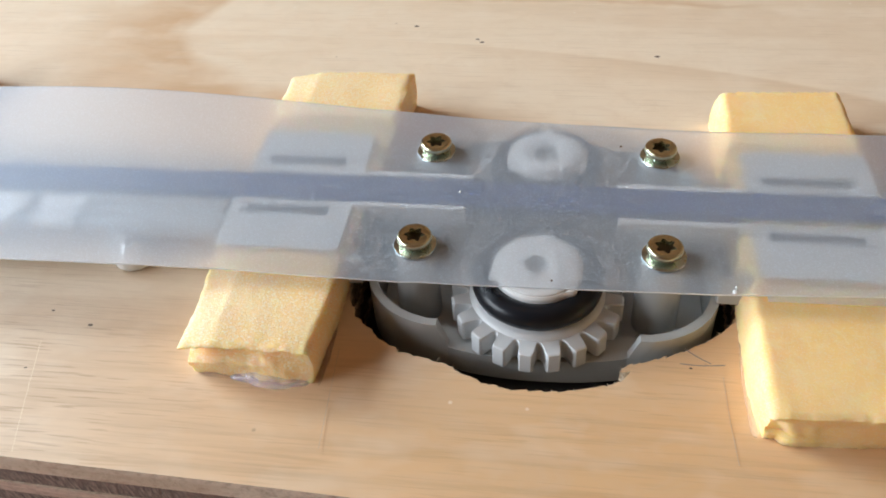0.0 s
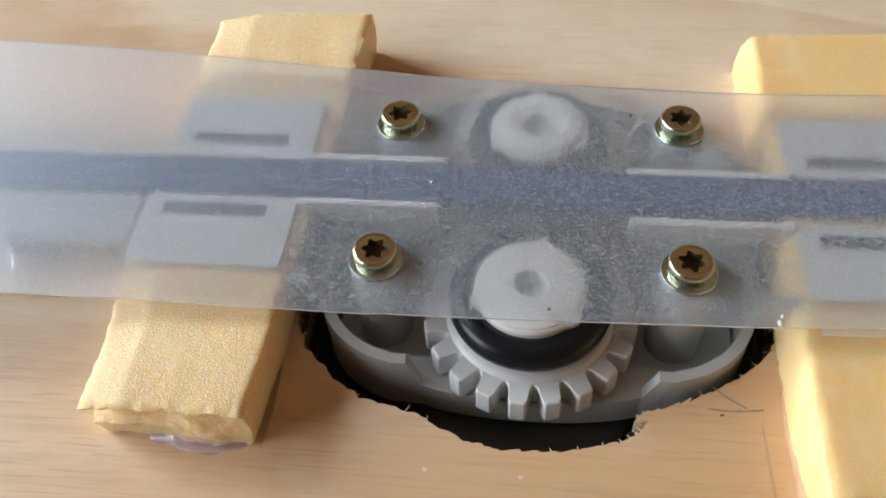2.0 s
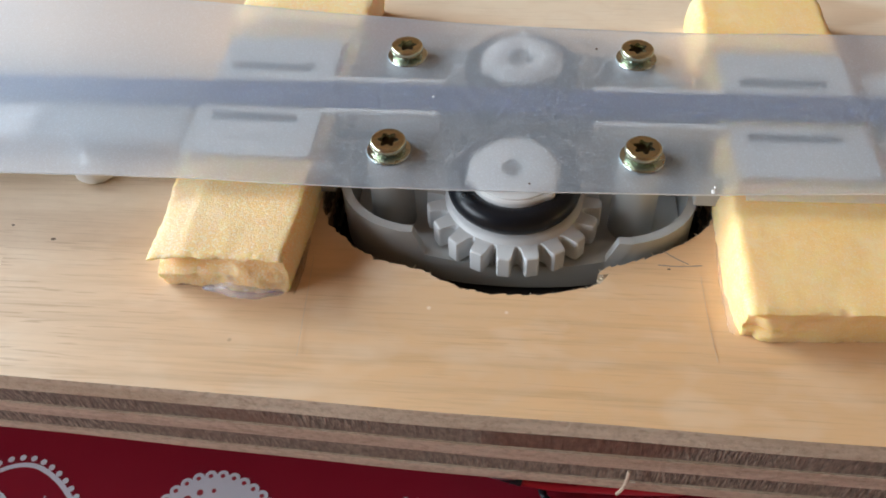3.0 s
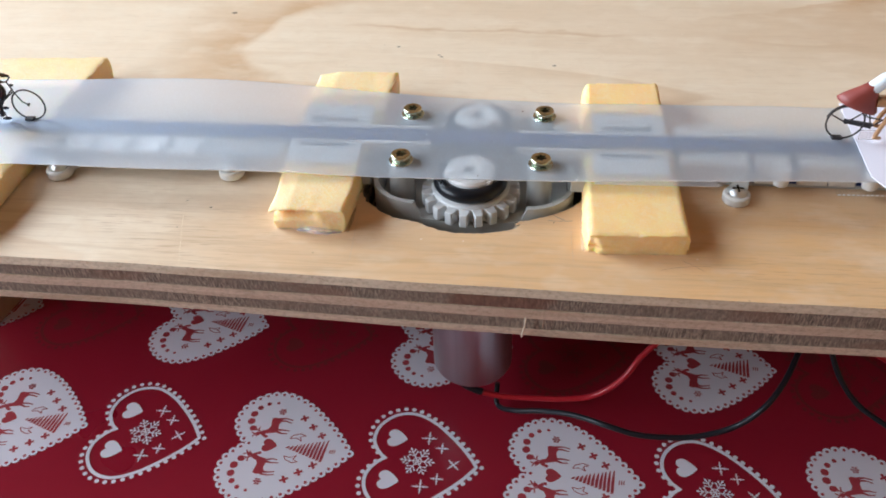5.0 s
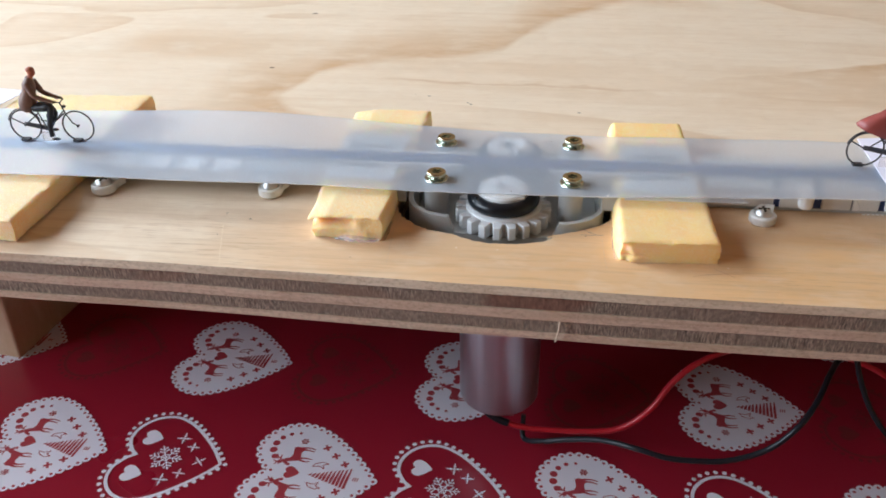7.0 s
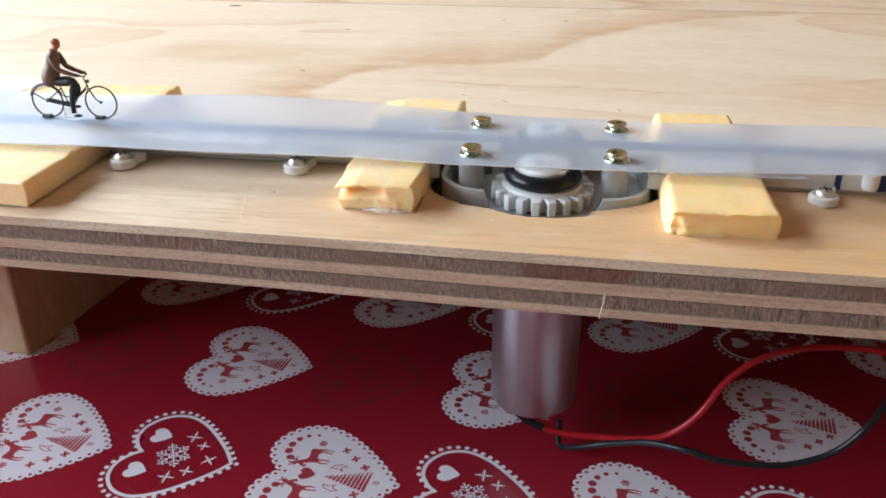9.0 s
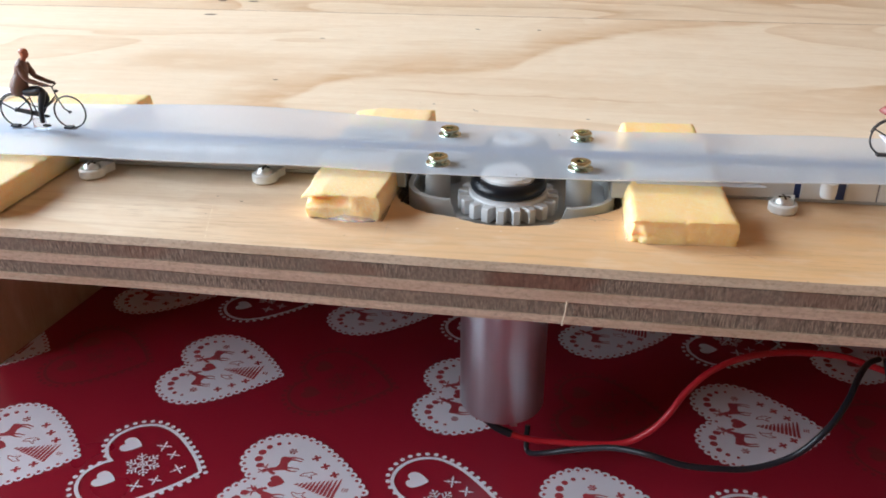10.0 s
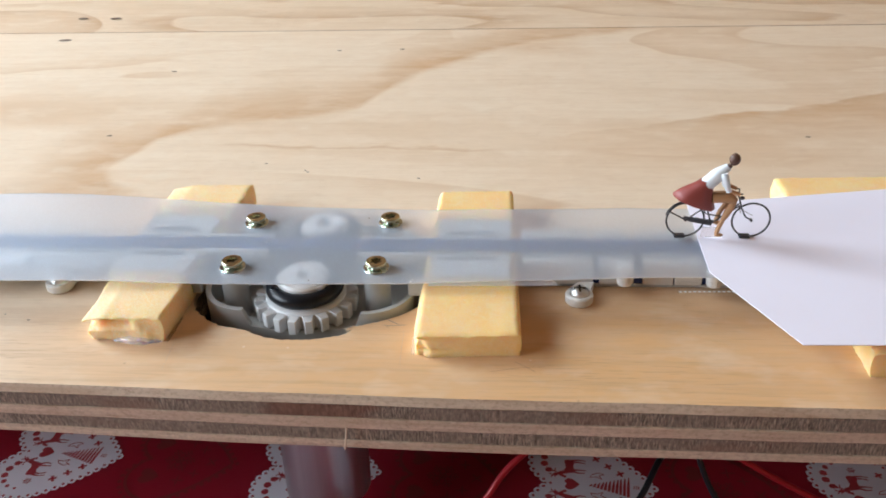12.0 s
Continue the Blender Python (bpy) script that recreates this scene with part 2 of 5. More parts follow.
def edge_wood(name, dark):
    """The sawn edge of one ply: long grain (light plies) or end grain (dark plies)."""
    n = Nodes(name)
    if dark:
        tuft = n.noise(n.coords((3000, 1200, 640)), 1.0, 3.0, 0.65)
        calm = n.noise(n.coords((1500, 1200, 900)), 1.0, 2.0, 0.6)
        patch = n.noise(n.coords((38, 60, 90)), 1.0, 3.0)
        where = n.ramp(n.noise(n.coords((55, 60, 120), (6, 0, 0)), 1.0, 2.0), [(0.4, (0.15,) * 3), (0.58, (1, 1, 1))])
        fibre = n.mix(where, n.math("ADD", n.math("MULTIPLY", calm, 0.45), 0.27), tuft)
        c = n.ramp(fibre, [(0.3, (0.075, 0.062, 0.048)), (0.5, (0.245, 0.20, 0.15)), (0.70, (0.50, 0.42, 0.31))])
        c = n.mix(n.ramp(patch, [(0.58, (0, 0, 0)), (0.68, (0.4,) * 3)]), c, (0.26, 0.15, 0.10))
        # a red-brown resin patch in the upper ply
        sep = n.t.nodes.new("ShaderNodeSeparateXYZ")
        n.link(n.t.nodes.new("ShaderNodeTexCoord").outputs["Object"], sep.inputs[0])
        off = n.math("ABSOLUTE", n.math("MULTIPLY", n.math("SUBTRACT", sep.outputs[0], 0.008), 60.0))
        reach = n.ramp(n.math("ADD", off, n.math("MULTIPLY", n.noise(n.coords((120, 60, 260), (4, 0, 0)), 1.0, 3.0), 0.6)), [(0.75, (0.8,) * 3), (1.0, (0, 0, 0))])
        upper = n.ramp(n.math("MULTIPLY", sep.outputs[2], -100.0), [(0.55, (1, 1, 1)), (0.6, (0, 0, 0))])
        c = n.mix(n.math("MULTIPLY", reach, upper), c, n.ramp(fibre, [(0.3, (0.085, 0.04, 0.026)), (0.7, (0.30, 0.15, 0.095))]))
        n.set(Base_Color=c, Roughness=0.85)
        n.bump(fibre, 0.8, 0.0003)
    else:
        fibre = n.noise(n.coords((30, 200, 1500)), 1.0, 4.0, 0.6)
        patch = n.noise(n.coords((25, 60, 200)), 1.0, 3.0)
        rough = n.noise(n.coords((900, 900, 1600)), 1.0, 3.0, 0.7)
        c = n.ramp(fibre, [(0.3, (0.56, 0.45, 0.32)), (0.6, (0.69, 0.57, 0.425)), (0.8, (0.78, 0.66, 0.50))])
        c = n.mix(n.ramp(rough, [(0.3, (0.5,) * 3), (0.55, (0, 0, 0))]), c, (0.28, 0.185, 0.12))
        c = n.mix(n.ramp(patch, [(0.5, (0, 0, 0)), (0.75, (0.6,) * 3)]), c, (0.42, 0.27, 0.16))
        n.set(Base_Color=c, Roughness=0.75)
        n.bump(n.math("ADD", fibre, rough), 0.8, 0.0002)
    return n.m


def foam_material(name, grain, low, high):
    """Cut foam: mottled yellow with a granular skin; grain sets how strong."""
    n = Nodes(name)
    v = n.coords()
    cell = n.node("ShaderNodeTexVoronoi", Scale=5600.0)
    n.link(v, cell.inputs["Vector"])
    dot = n.t.nodes.new("ShaderNodeSeparateColor")
    n.link(cell.outputs["Color"], dot.inputs[0])
    big, mid, fine = n.noise(v, 110, 3), n.noise(v, 420, 4, 0.6), n.noise(v, 7500, 2, 0.7)
    c = n.ramp(big, [(0.3, low), (0.7, high)])
    c = n.mix(n.ramp(mid, [(0.5, (0, 0, 0)), (0.72, (0.4,) * 3)]), c, (0.97, 0.75, 0.46))
    c = n.mix(n.ramp(dot.outputs[0], [(0.6, (0, 0, 0)), (1.0, (0.85 * grain,) * 3)]), c, (0.98, 0.86, 0.66))
    c = n.mix(n.ramp(dot.outputs[1], [(0.0, (0.25 * grain,) * 3), (0.35, (0, 0, 0))]), c, (0.82, 0.50, 0.17))
    bare = n.ramp(n.noise(v, 260, 5, 0.7, 0.5), [(0.52, (0, 0, 0)), (0.68, (0.4,) * 3)])
    c = n.mix(bare, c, (0.98, 0.765, 0.45))
    n.set(Base_Color=c, Roughness=0.55, Subsurface_Weight=0.5, Subsurface_Radius=(1.0, 0.55, 0.15), Subsurface_Scale=0.002)
    n.bump(n.math("ADD", n.math("MULTIPLY", cell.outputs["Distance"], -1.6), n.math("ADD", n.math("MULTIPLY", mid, 0.2), fine)), 0.3 * grain, 0.00014)
    return n.m


def foil_material():
    """Frosted plastic foil: rough refraction, a thin milky share in grains and a sheen that grows towards grazing."""
    n = Nodes("frosted_foil")
    v = n.coords()
    cloud = n.noise(v, 40, 3.0)
    cell = n.node("ShaderNodeTexVoronoi", Scale=7400.0)
    n.link(v, cell.inputs["Vector"])
    dot = n.t.nodes.new("ShaderNodeSeparateColor")
    n.link(cell.outputs["Color"], dot.inputs[0])
    nodes = n.t.nodes
    refract = n.node("ShaderNodeBsdfRefraction", Color=(1.0, 1.0, 1.0, 1), IOR=1.42)
    refract.inputs["Roughness"].default_value = 0.68
    milk = n.node("ShaderNodeBsdfDiffuse", Color=(0.82, 0.875, 0.935, 1))
    sheen = n.node("ShaderNodeBsdfGlossy", Color=(0.72, 0.79, 0.88, 1), Roughness=0.7)
    mix, coat = nodes.new("ShaderNodeMixShader"), nodes.new("ShaderNodeMixShader")
    n.link(n.math("MULTIPLY", n.ramp(dot.outputs[0], [(0.0, (0.05,) * 3), (0.5, (0.125,) * 3), (0.8, (0.22,) * 3), (1.0, (0.53,) * 3)]), n.ramp(cloud, [(0.3, (0.85,) * 3), (0.7, (1, 1, 1))])), mix.inputs[0])
    gaps = nodes.new("ShaderNodeMixShader")
    gaps.inputs[0].default_value = 0.38
    n.link(refract.outputs[0], gaps.inputs[1])
    n.link(n.node("ShaderNodeBsdfTransparent", Color=(1, 1, 1, 1)).outputs[0], gaps.inputs[2])
    n.link(gaps.outputs[0], mix.inputs[1])
    n.link(milk.outputs[0], mix.inputs[2])
    facing = n.node("ShaderNodeLayerWeight", Blend=0.5).outputs["Facing"]
    n.link(n.ramp(facing, [(0.15, (0.05,) * 3), (0.30, (0.14,) * 3), (0.45, (0.26,) * 3), (0.65, (0.40,) * 3), (0.85, (0.62,) * 3)]), coat.inputs[0])
    n.link(mix.outputs[0], coat.inputs[1])
    n.link(sheen.outputs[0], coat.inputs[2])
    n.link(coat.outputs[0], nodes["Material Output"].inputs["Surface"])
    nodes.remove(n.b)
    return n.m


def underside_material():
    """The clear back of the foil: the frosting is on its upper face alone."""
    n = Nodes("clear_underside")
    clear = n.node("ShaderNodeBsdfTransparent", Color=(0.98, 0.98, 0.98, 1))
    n.link(clear.outputs[0], n.t.nodes["Material Output"].inputs["Surface"])
    n.t.nodes.remove(n.b)
    return n.m


def cloth_material():
    n = Nodes("red_oilcloth")
    v = n.coords()
    weave = n.noise(n.coords((1, 1, 1)), 1500, 2.0)
    big = n.noise(v, 14, 3.0)
    n.set(Base_Color=n.mix(big, (0.27, 0.010, 0.026), (0.35, 0.014, 0.034)), Roughness=n.ramp(big, [(0.3, (0.26,) * 3), (0.7, (0.36,) * 3)]))
    n.set(Specular_IOR_Level=0.5)
    n.bump(n.mix(0.3, big, weave), 0.25, 0.0004)
    return n.m


WOOD = face_wood("plywood_face", 3.7, figure=True)
WOOD_BACK = face_wood("plywood_face_back", 9.2, (0.76, 0.60, 0.43), (0.50, 0.30, 0.155))
PLY_LIGHT, PLY_DARK = edge_wood("ply_long_grain", False), edge_wood("ply_end_grain", True)
BLOCK_WOOD = face_wood("batten_wood", 15.0, (0.50, 0.34, 0.21), (0.34, 0.21, 0.12))
FOAM = foam_material("granular_foam", 1.0, (0.97, 0.635, 0.275), (0.98, 0.715, 0.385))
FOAM_TORN = foam_material("torn_foam", 0.6, (0.955, 0.585, 0.22), (0.97, 0.66, 0.31))
FOAM_SMOOTH = foam_material("smooth_foam", 0.3, (0.97, 0.60, 0.22), (0.98, 0.68, 0.315))
FOIL, FOIL_BACK = foil_material(), underside_material()
CLOTH = cloth_material()
PRINT_WHITE = simple("white_print", (0.80, 0.79, 0.86), 0.34, 0, 700, 0.00002, 0.04)
PRINT_RED = simple("red_print", (0.40, 0.05, 0.065), 0.34, 0, 700, 0.00002, 0.1)
PRINT_DIM = simple("faded_print", (0.19, 0.026, 0.028), 0.34, 0, 700, 0.00002, 0.1)
GREY_PLASTIC = simple("grey_plastic", (0.44, 0.45, 0.44), 0.42, 0, 700, 0.00002, 0.05)
GEAR_PLASTIC = simple("gear_plastic", (0.61, 0.62, 0.625), 0.42, 0, 700, 0.00002, 0.05)
PALE_PLASTIC = simple("pale_plastic", (0.72, 0.71, 0.68), 0.4, 0, 700, 0.00002, 0.04)
WHITE_PLASTIC = simple("white_plastic", (0.84, 0.84, 0.83), 0.42, 0, 700, 0.00002, 0.03)
MATT_PLASTIC = simple("matt_white_plastic", (0.80, 0.80, 0.79), 0.5, 0, 700, 0.00002, 0.04)
PAD_PLASTIC = simple("grey_white_plastic", (0.66, 0.67, 0.665), 0.5, 0, 700, 0.00002, 0.04)
FOIL_EDGE = simple("cut_foil_edge", (0.80, 0.85, 0.90), 0.4, 0, 900, 0.00001, 0.05)
RUBBER = simple("black_rubber", (0.007, 0.008, 0.011), 0.3, 0, 900, 0.00002, 0.3, Specular_IOR_Level=0.32)
BLACK_PLASTIC = simple("black_plastic", (0.03, 0.03, 0.034), 0.5, 0, 600, 0.00003, 0.2)
NAVY = simple("navy_chain", (0.016, 0.042, 0.17), 0.5, 0, 600, 0.00003, 0.2)
ZINC = simple("yellow_zinc", (0.50, 0.475, 0.34), 0.24, 1.0, 1400, 0.00001, 0.22)
SILVER_ZINC = simple("pale_zinc", (0.52, 0.59, 0.56), 0.25, 1.0, 1400, 0.00001, 0.15)
STEEL = simple("plain_steel", (0.66, 0.66, 0.65), 0.4, 1.0, 1200, 0.00001, 0.12)
SLOT_DARK = simple("dark_recess", (0.05, 0.04, 0.025), 0.35, 1.0, 1200, 0.00002, 0.3)
PAPER = simple("white_paper", (0.85, 0.82, 0.92), 0.8, 0, 1200, 0.00003, 0.025)
FAINT = simple("faint_pencil", (0.48, 0.36, 0.25), 0.6, 0, 3000, 0.00001, 0.3)
SLOT_GREY = simple("shaded_slot", (0.10, 0.105, 0.115), 0.6, 0, 900, 0.00002, 0.1)
SEAM = simple("seam_shadow", (0.22, 0.13, 0.08), 0.8, 0, 300, 0.00002, 0.35)
INK = simple("pencil_line", (0.22, 0.18, 0.16), 0.6, 0, 3000, 0.00001, 0.3)
SCRATCH = simple("scratch_line", (0.83, 0.67, 0.50), 0.6, 0, 3000, 0.00001, 0.3)
SPECK = simple("dark_speck", (0.13, 0.09, 0.06), 0.7, 0, 3000, 0.00001, 0.3)
RED_WIRE = simple("red_insulation", (0.42, 0.012, 0.022), 0.36, 0, 500, 0.00002, 0.08)
BLACK_WIRE = simple("black_insulation", (0.012, 0.013, 0.017), 0.34, 0, 500, 0.00002, 0.2, Specular_IOR_Level=0.3)
PLASTER = simple("wall_paint", (0.55, 0.385, 0.235), 0.85, 0, 60, 0.0006, 0.05)
FLOORING = simple("floor_boards", (0.34, 0.25, 0.17), 0.55, 0, 30, 0.0006, 0.2)


def brushed_metal():
    n = Nodes("brushed_can")
    line = n.noise(n.coords((260, 260, 4)), 1.0, 3.0)
    n.set(Base_Color=n.ramp(line, [(0.3, (0.50, 0.54, 0.59)), (0.7, (0.62, 0.66, 0.71))]), Metallic=0.92, Roughness=0.36)
    n.bump(line, 0.15, 0.00004)
    return n.m


def glue_material():
    n = Nodes("hot_glue")
    g = n.noise(n.coords(), 500, 2.0)
    n.set(Base_Color=(0.90, 0.86, 0.84), Transmission_Weight=0.96, Roughness=0.12, IOR=1.4)
    n.bump(g, 0.3, 0.0001)
    return n.m


MOTOR_METAL, GLUE = brushed_metal(), glue_material()
MILKY = simple("milky_glue", (0.62, 0.56, 0.66), 0.25, 0, 400, 0.00005, 0.08, Transmission_Weight=0.8)


# ---- mesh helpers, in millimetres ----
def part(name, bm, material, parent=None, label="", smooth=False, sharp=35):
    """Links a bmesh, drawn in millimetres, as one mesh object."""
    bmesh.ops.scale(bm, vec=(MM, MM, MM), verts=bm.verts)
    bmesh.ops.recalc_face_normals(bm, faces=bm.faces)
    if smooth:
        for f in bm.faces:
            f.smooth = True
        for e in bm.edges:
            if len(e.link_faces) == 2 and e.calc_face_angle(0) > radians(sharp):
                e.smooth = False
    me = bpy.data.meshes.new(name)
    bm.to_mesh(me)
    bm.free()
    for m in material if isinstance(material, (list, tuple)) else [material]:
        me.materials.append(m)
    ob = new(name, me)
    ob.parent = parent
    if label:
        tagged(ob, label)
    return ob


def thing(name, x=0, y=0, z=0, turn=0, label="", category="", group="", kind=""):
    ob = new(name)
    ob.empty_display_size = 0.002
    ob.matrix_basis = pose(x * MM, y * MM, z * MM, 0, 0, turn)
    return tagged(ob, label, category, group, kind)


def box(bm, x0, x1, y0, y1, z0, z1, bevel=0.0):
    m = Matrix.LocRotScale(((x0 + x1) / 2, (y0 + y1) / 2, (z0 + z1) / 2), None, (x1 - x0, y1 - y0, z1 - z0))
    got = bmesh.ops.create_cube(bm, size=1, matrix=m)["verts"]
    if bevel:
        edges = list({e for v in got for e in v.link_edges})
        bmesh.ops.bevel(bm, geom=edges, offset=bevel, segments=2, profile=0.5, affect="EDGES")


def prism(bm, outline, z0, z1, holes=()):
    """A plate with the given outline and holes."""
    edges = []
    for loop in (outline, *holes):
        vs = [bm.verts.new((x, y, z0)) for x, y in loop]
        edges += [bm.edges.new((a, b)) for a, b in zip(vs, vs[1:] + vs[:1])]
    faces = [f for f in bmesh.ops.triangle_fill(bm, use_beauty=True, edges=edges)["geom"] if isinstance(f, bmesh.types.BMFace)]
    top = bmesh.ops.extrude_face_region(bm, geom=faces)["geom"]
    bmesh.ops.translate(bm, verts=[v for v in top if isinstance(v, bmesh.types.BMVert)], vec=(0, 0, z1 - z0))


def flat(bm, outline, z, holes=()):
    """A printed shape: one flat fill."""
    edges = []
    for loop in (outline, *holes):
        vs = [bm.verts.new((x, y, z)) for x, y in loop]
        edges += [bm.edges.new((a, b)) for a, b in zip(vs, vs[1:] + vs[:1])]
    bmesh.ops.triangle_fill(bm, use_beauty=True, edges=edges)


def lathe(bm, profile, cx=0, cy=0, seg=48, wobble=None):
    """Turns (radius, height) pairs round an upright axis; a first or last radius of 0 closes the end."""
    rings = []
    for r, z in profile:
        if r <= 0:
            rings.append([bm.verts.new((cx, cy, z))])
        else:
            ring = []
            for i in range(seg):
                a = 2 * math.pi * i / seg
                k = r * (wobble(a) if wobble else 1)
                ring.append(bm.verts.new((cx + k * math.cos(a), cy + k * math.sin(a), z)))
            rings.append(ring)
    for a, b in zip(rings, rings[1:]):
        for i in range(seg):
            j = (i + 1) % seg
            if len(a) == 1 and len(b) > 1:
                bm.faces.new((a[0], b[i], b[j]))
            elif len(b) == 1 and len(a) > 1:
                bm.faces.new((a[i], a[j], b[0]))
            elif len(a) > 1:
                bm.faces.new((a[i], a[j], b[j], b[i]))


def smooth_path(points, per=8):
    """A Catmull-Rom run through the points."""
    p = [Vector(q) for q in points]
    p = [2 * p[0] - p[1], *p, 2 * p[-1] - p[-2]]
    out = []
    for a, b, c, d in zip(p, p[1:], p[2:], p[3:]):
        for i in range(per):
            t = i / per
            out.append(0.5 * (2 * b + (c - a) * t + (2 * a - 5 * b + 4 * c - d) * t * t + (3 * b - a - 3 * c + d) * t ** 3))
    return [*out, p[-2]]


def tube(bm, points, radius, seg=10, mat=0, caps=True, closed=False):
    """A round bar along the points; radius may be a list."""
    pts = [Vector(q) for q in points]
    n = len(pts)
    rad = radius if isinstance(radius, (list, tuple)) else [radius] * n
    rings, side = [], None
    for i, p in enumerate(pts):
        if closed:
            d = pts[(i + 1) % n] - pts[i - 1]
        else:
            d = pts[min(i + 1, n - 1)] - pts[max(i - 1, 0)]
        d.normalize()
        if side is None:
            side = d.orthogonal().normalized()
        side = (side - d * side.dot(d)).normalized()
        up = d.cross(side)
        rings.append([bm.verts.new(p + rad[i] * (math.cos(a) * side + math.sin(a) * up)) for a in (2 * math.pi * k / seg for k in range(seg))])
    pairs = list(zip(rings, rings[1:])) + ([(rings[-1], rings[0])] if closed else [])
    for a, b in pairs:
        shift = 0
        if closed and a is rings[-1]:
            shift = min(range(seg), key=lambda s: (a[0].co - b[s].co).length)
        for k in range(seg):
            f = bm.faces.new((a[k], a[(k + 1) % seg], b[(k + 1 + shift) % seg], b[(k + shift) % seg]))
            f.material_index = mat
    if caps and not closed:
        for r in (rings[0], rings[-1]):
            bm.faces.new(r).material_index = mat


def blob(bm, centre, radii, turn=None, mat=0, seg=14):
    m = Matrix.LocRotScale(centre, turn, radii)
    got = bmesh.ops.create_uvsphere(bm, u_segments=seg, v_segments=max(6, seg // 2 + 1), radius=1, matrix=m)["verts"]
    for f in {f for v in got for f in v.link_faces}:
        f.material_index = mat


def disc(cx, cy, r, n=14, squash=1.0):
    return [(cx + r * math.cos(2 * math.pi * i / n), cy + squash * r * math.sin(2 * math.pi * i / n)) for i in range(n)]


# ---- the room round the table ----
FLOOR_Z, TABLE_Z, CEIL_Z = -814.0, -64.0, 1700.0
X0, X1, Y0, Y1 = -760, 1150, -1200, 1900
BAY_X = -1390


def room():
    bm = bmesh.new()
    box(bm, BAY_X - 100, X1 + 100, Y0 - 100, Y1 + 100, FLOOR_Z - 60, FLOOR_Z)
    tagged(part("floor", bm, FLOORING), "brown wooden floor under the table", "floor", kind="structure")
    bm = bmesh.new()
    box(bm, BAY_X - 100, X1 + 100, Y0 - 100, Y1 + 100, CEIL_Z, CEIL_Z + 60)
    tagged(part("ceiling", bm, PLASTER), "plain grey painted ceiling", "ceiling", kind="structure")
    for name, x0, x1, y0, y1 in (("wall_north", BAY_X, X1, Y1, Y1 + 100), ("wall_south", X0, X1, Y0 - 100, Y0), ("wall_east", X1, X1 + 100, Y0, Y1)):
        bm = bmesh.new()
        box(bm, x0, x1, y0, y1, FLOOR_Z, CEIL_Z)
        tagged(part(name, bm, PLASTER), "plain grey-beige plastered wall", "wall", kind="structure")
    # west side: a window close to the table, and a deeper bay with a second one behind it
    for name, x, y0, y1, wy0, wy1, wz0, wz1, label in (("wall_west", X0, Y0, 120, -560, 110, 50, 500, "plastered wall with a low window opening"),
                                                      ("wall_bay", BAY_X, 120, Y1, 180, 860, 360, 1030, "plastered bay wall with a window opening")):
        bm = bmesh.new()
        for a, b, c, d in ((y0, wy0, FLOOR_Z, CEIL_Z), (wy1, y1, FLOOR_Z, CEIL_Z), (wy0, wy1, FLOOR_Z, wz0), (wy0, wy1, wz1, CEIL_Z)):
            box(bm, x - 100, x, a, b, c, d)
        tagged(part(name, bm, PLASTER), label, "wall", kind="structure")
    bm = bmesh.new()
    box(bm, BAY_X, X0 - 100, 20, 120, FLOOR_Z, CEIL_Z)
    tagged(part("wall_return", bm, PLASTER), "short plastered wall beside the bay", "wall", kind="structure")
    bm = bmesh.new()
    box(bm, -560, 800, -400, 800, TABLE_Z - 30, TABLE_Z - 1, 3)
    top = part("table_top", bm, BLOCK_WOOD)
    table = thing("table", 0, 0, FLOOR_Z, label="wooden table under the red tablecloth", category="table")
    top.parent, top.location = table, (0, 0, -FLOOR_Z * MM)
    for x in (-500, 740):
        for y in (-340, 740):
            bm = bmesh.new()
            box(bm, x - 30, x + 30, y - 30, y + 30, 0, TABLE_Z - 30 - FLOOR_Z, 3)
            part("leg", bm, BLOCK_WOOD, table)


room()

# ---- plywood board ----
HOLE = [(-24.6, -9), (-23.6, -13.4), (-22.2, -16.0), (-18.7, -19.1), (-15.4, -21.4), (-10, -22.3), (-6.7, -24.6), (-1.3, -25.7), (4, -25.4),
        (8.6, -24.1), (10.5, -23.3), (10.8, -22.9), (10.8, -21.4), (11.0, -21.0), (11.6, -20.7), (15.9, -19.2), (20.5, -16.7), (23.2, -14.3), (25.9, -10.3), (26.5, 8), (24, 15), (12, 22), (-2, 24), (-14, 22), (-23, 15)]
EDGE_Y, BACK_Y, SEAM_Y, HALF_X = -43.8, 640.0, 207.0, 470.0
PLIES = (0.0, -1.7, -4.8, -7.2, -10.2, -12.0)


def ragged(loop, step, amount, rnd, seed):
    """Splits an outline finely and roughens it like torn fibres."""
    out = []
    for (ax, ay), (bx, by) in zip(loop, loop[1:] + loop[:1]):
        n = max(1, int(math.hypot(bx - ax, by - ay) / step))
        for i in range(n):
            x, y = ax + (bx - ax) * i / n, ay + (by - ay) * i / n
            k = noise.noise((x * 0.9 + seed, y * 0.9, 0)) * amount + rnd.uniform(-0.22, 0.22) * amount
            k *= 3.4 if x > 9 and y < -6 else 1.0
            out.append((x + k * 0.7, y + k * 0.7))
    return out


def grown(loop, by):
    """Moves an outline outwards from the middle of the cut-out."""
    return [(x + by * x / math.hypot(x, y), y + by * y / math.hypot(x, y)) for x, y in loop]


def edge_y(x):
    """The board's front edge, sawn slightly askew."""
    return float(np.interp(x, [-120, -50, 0, 50, 110], [-42.6, -43.2, -43.7, -44.1, -44.4]))


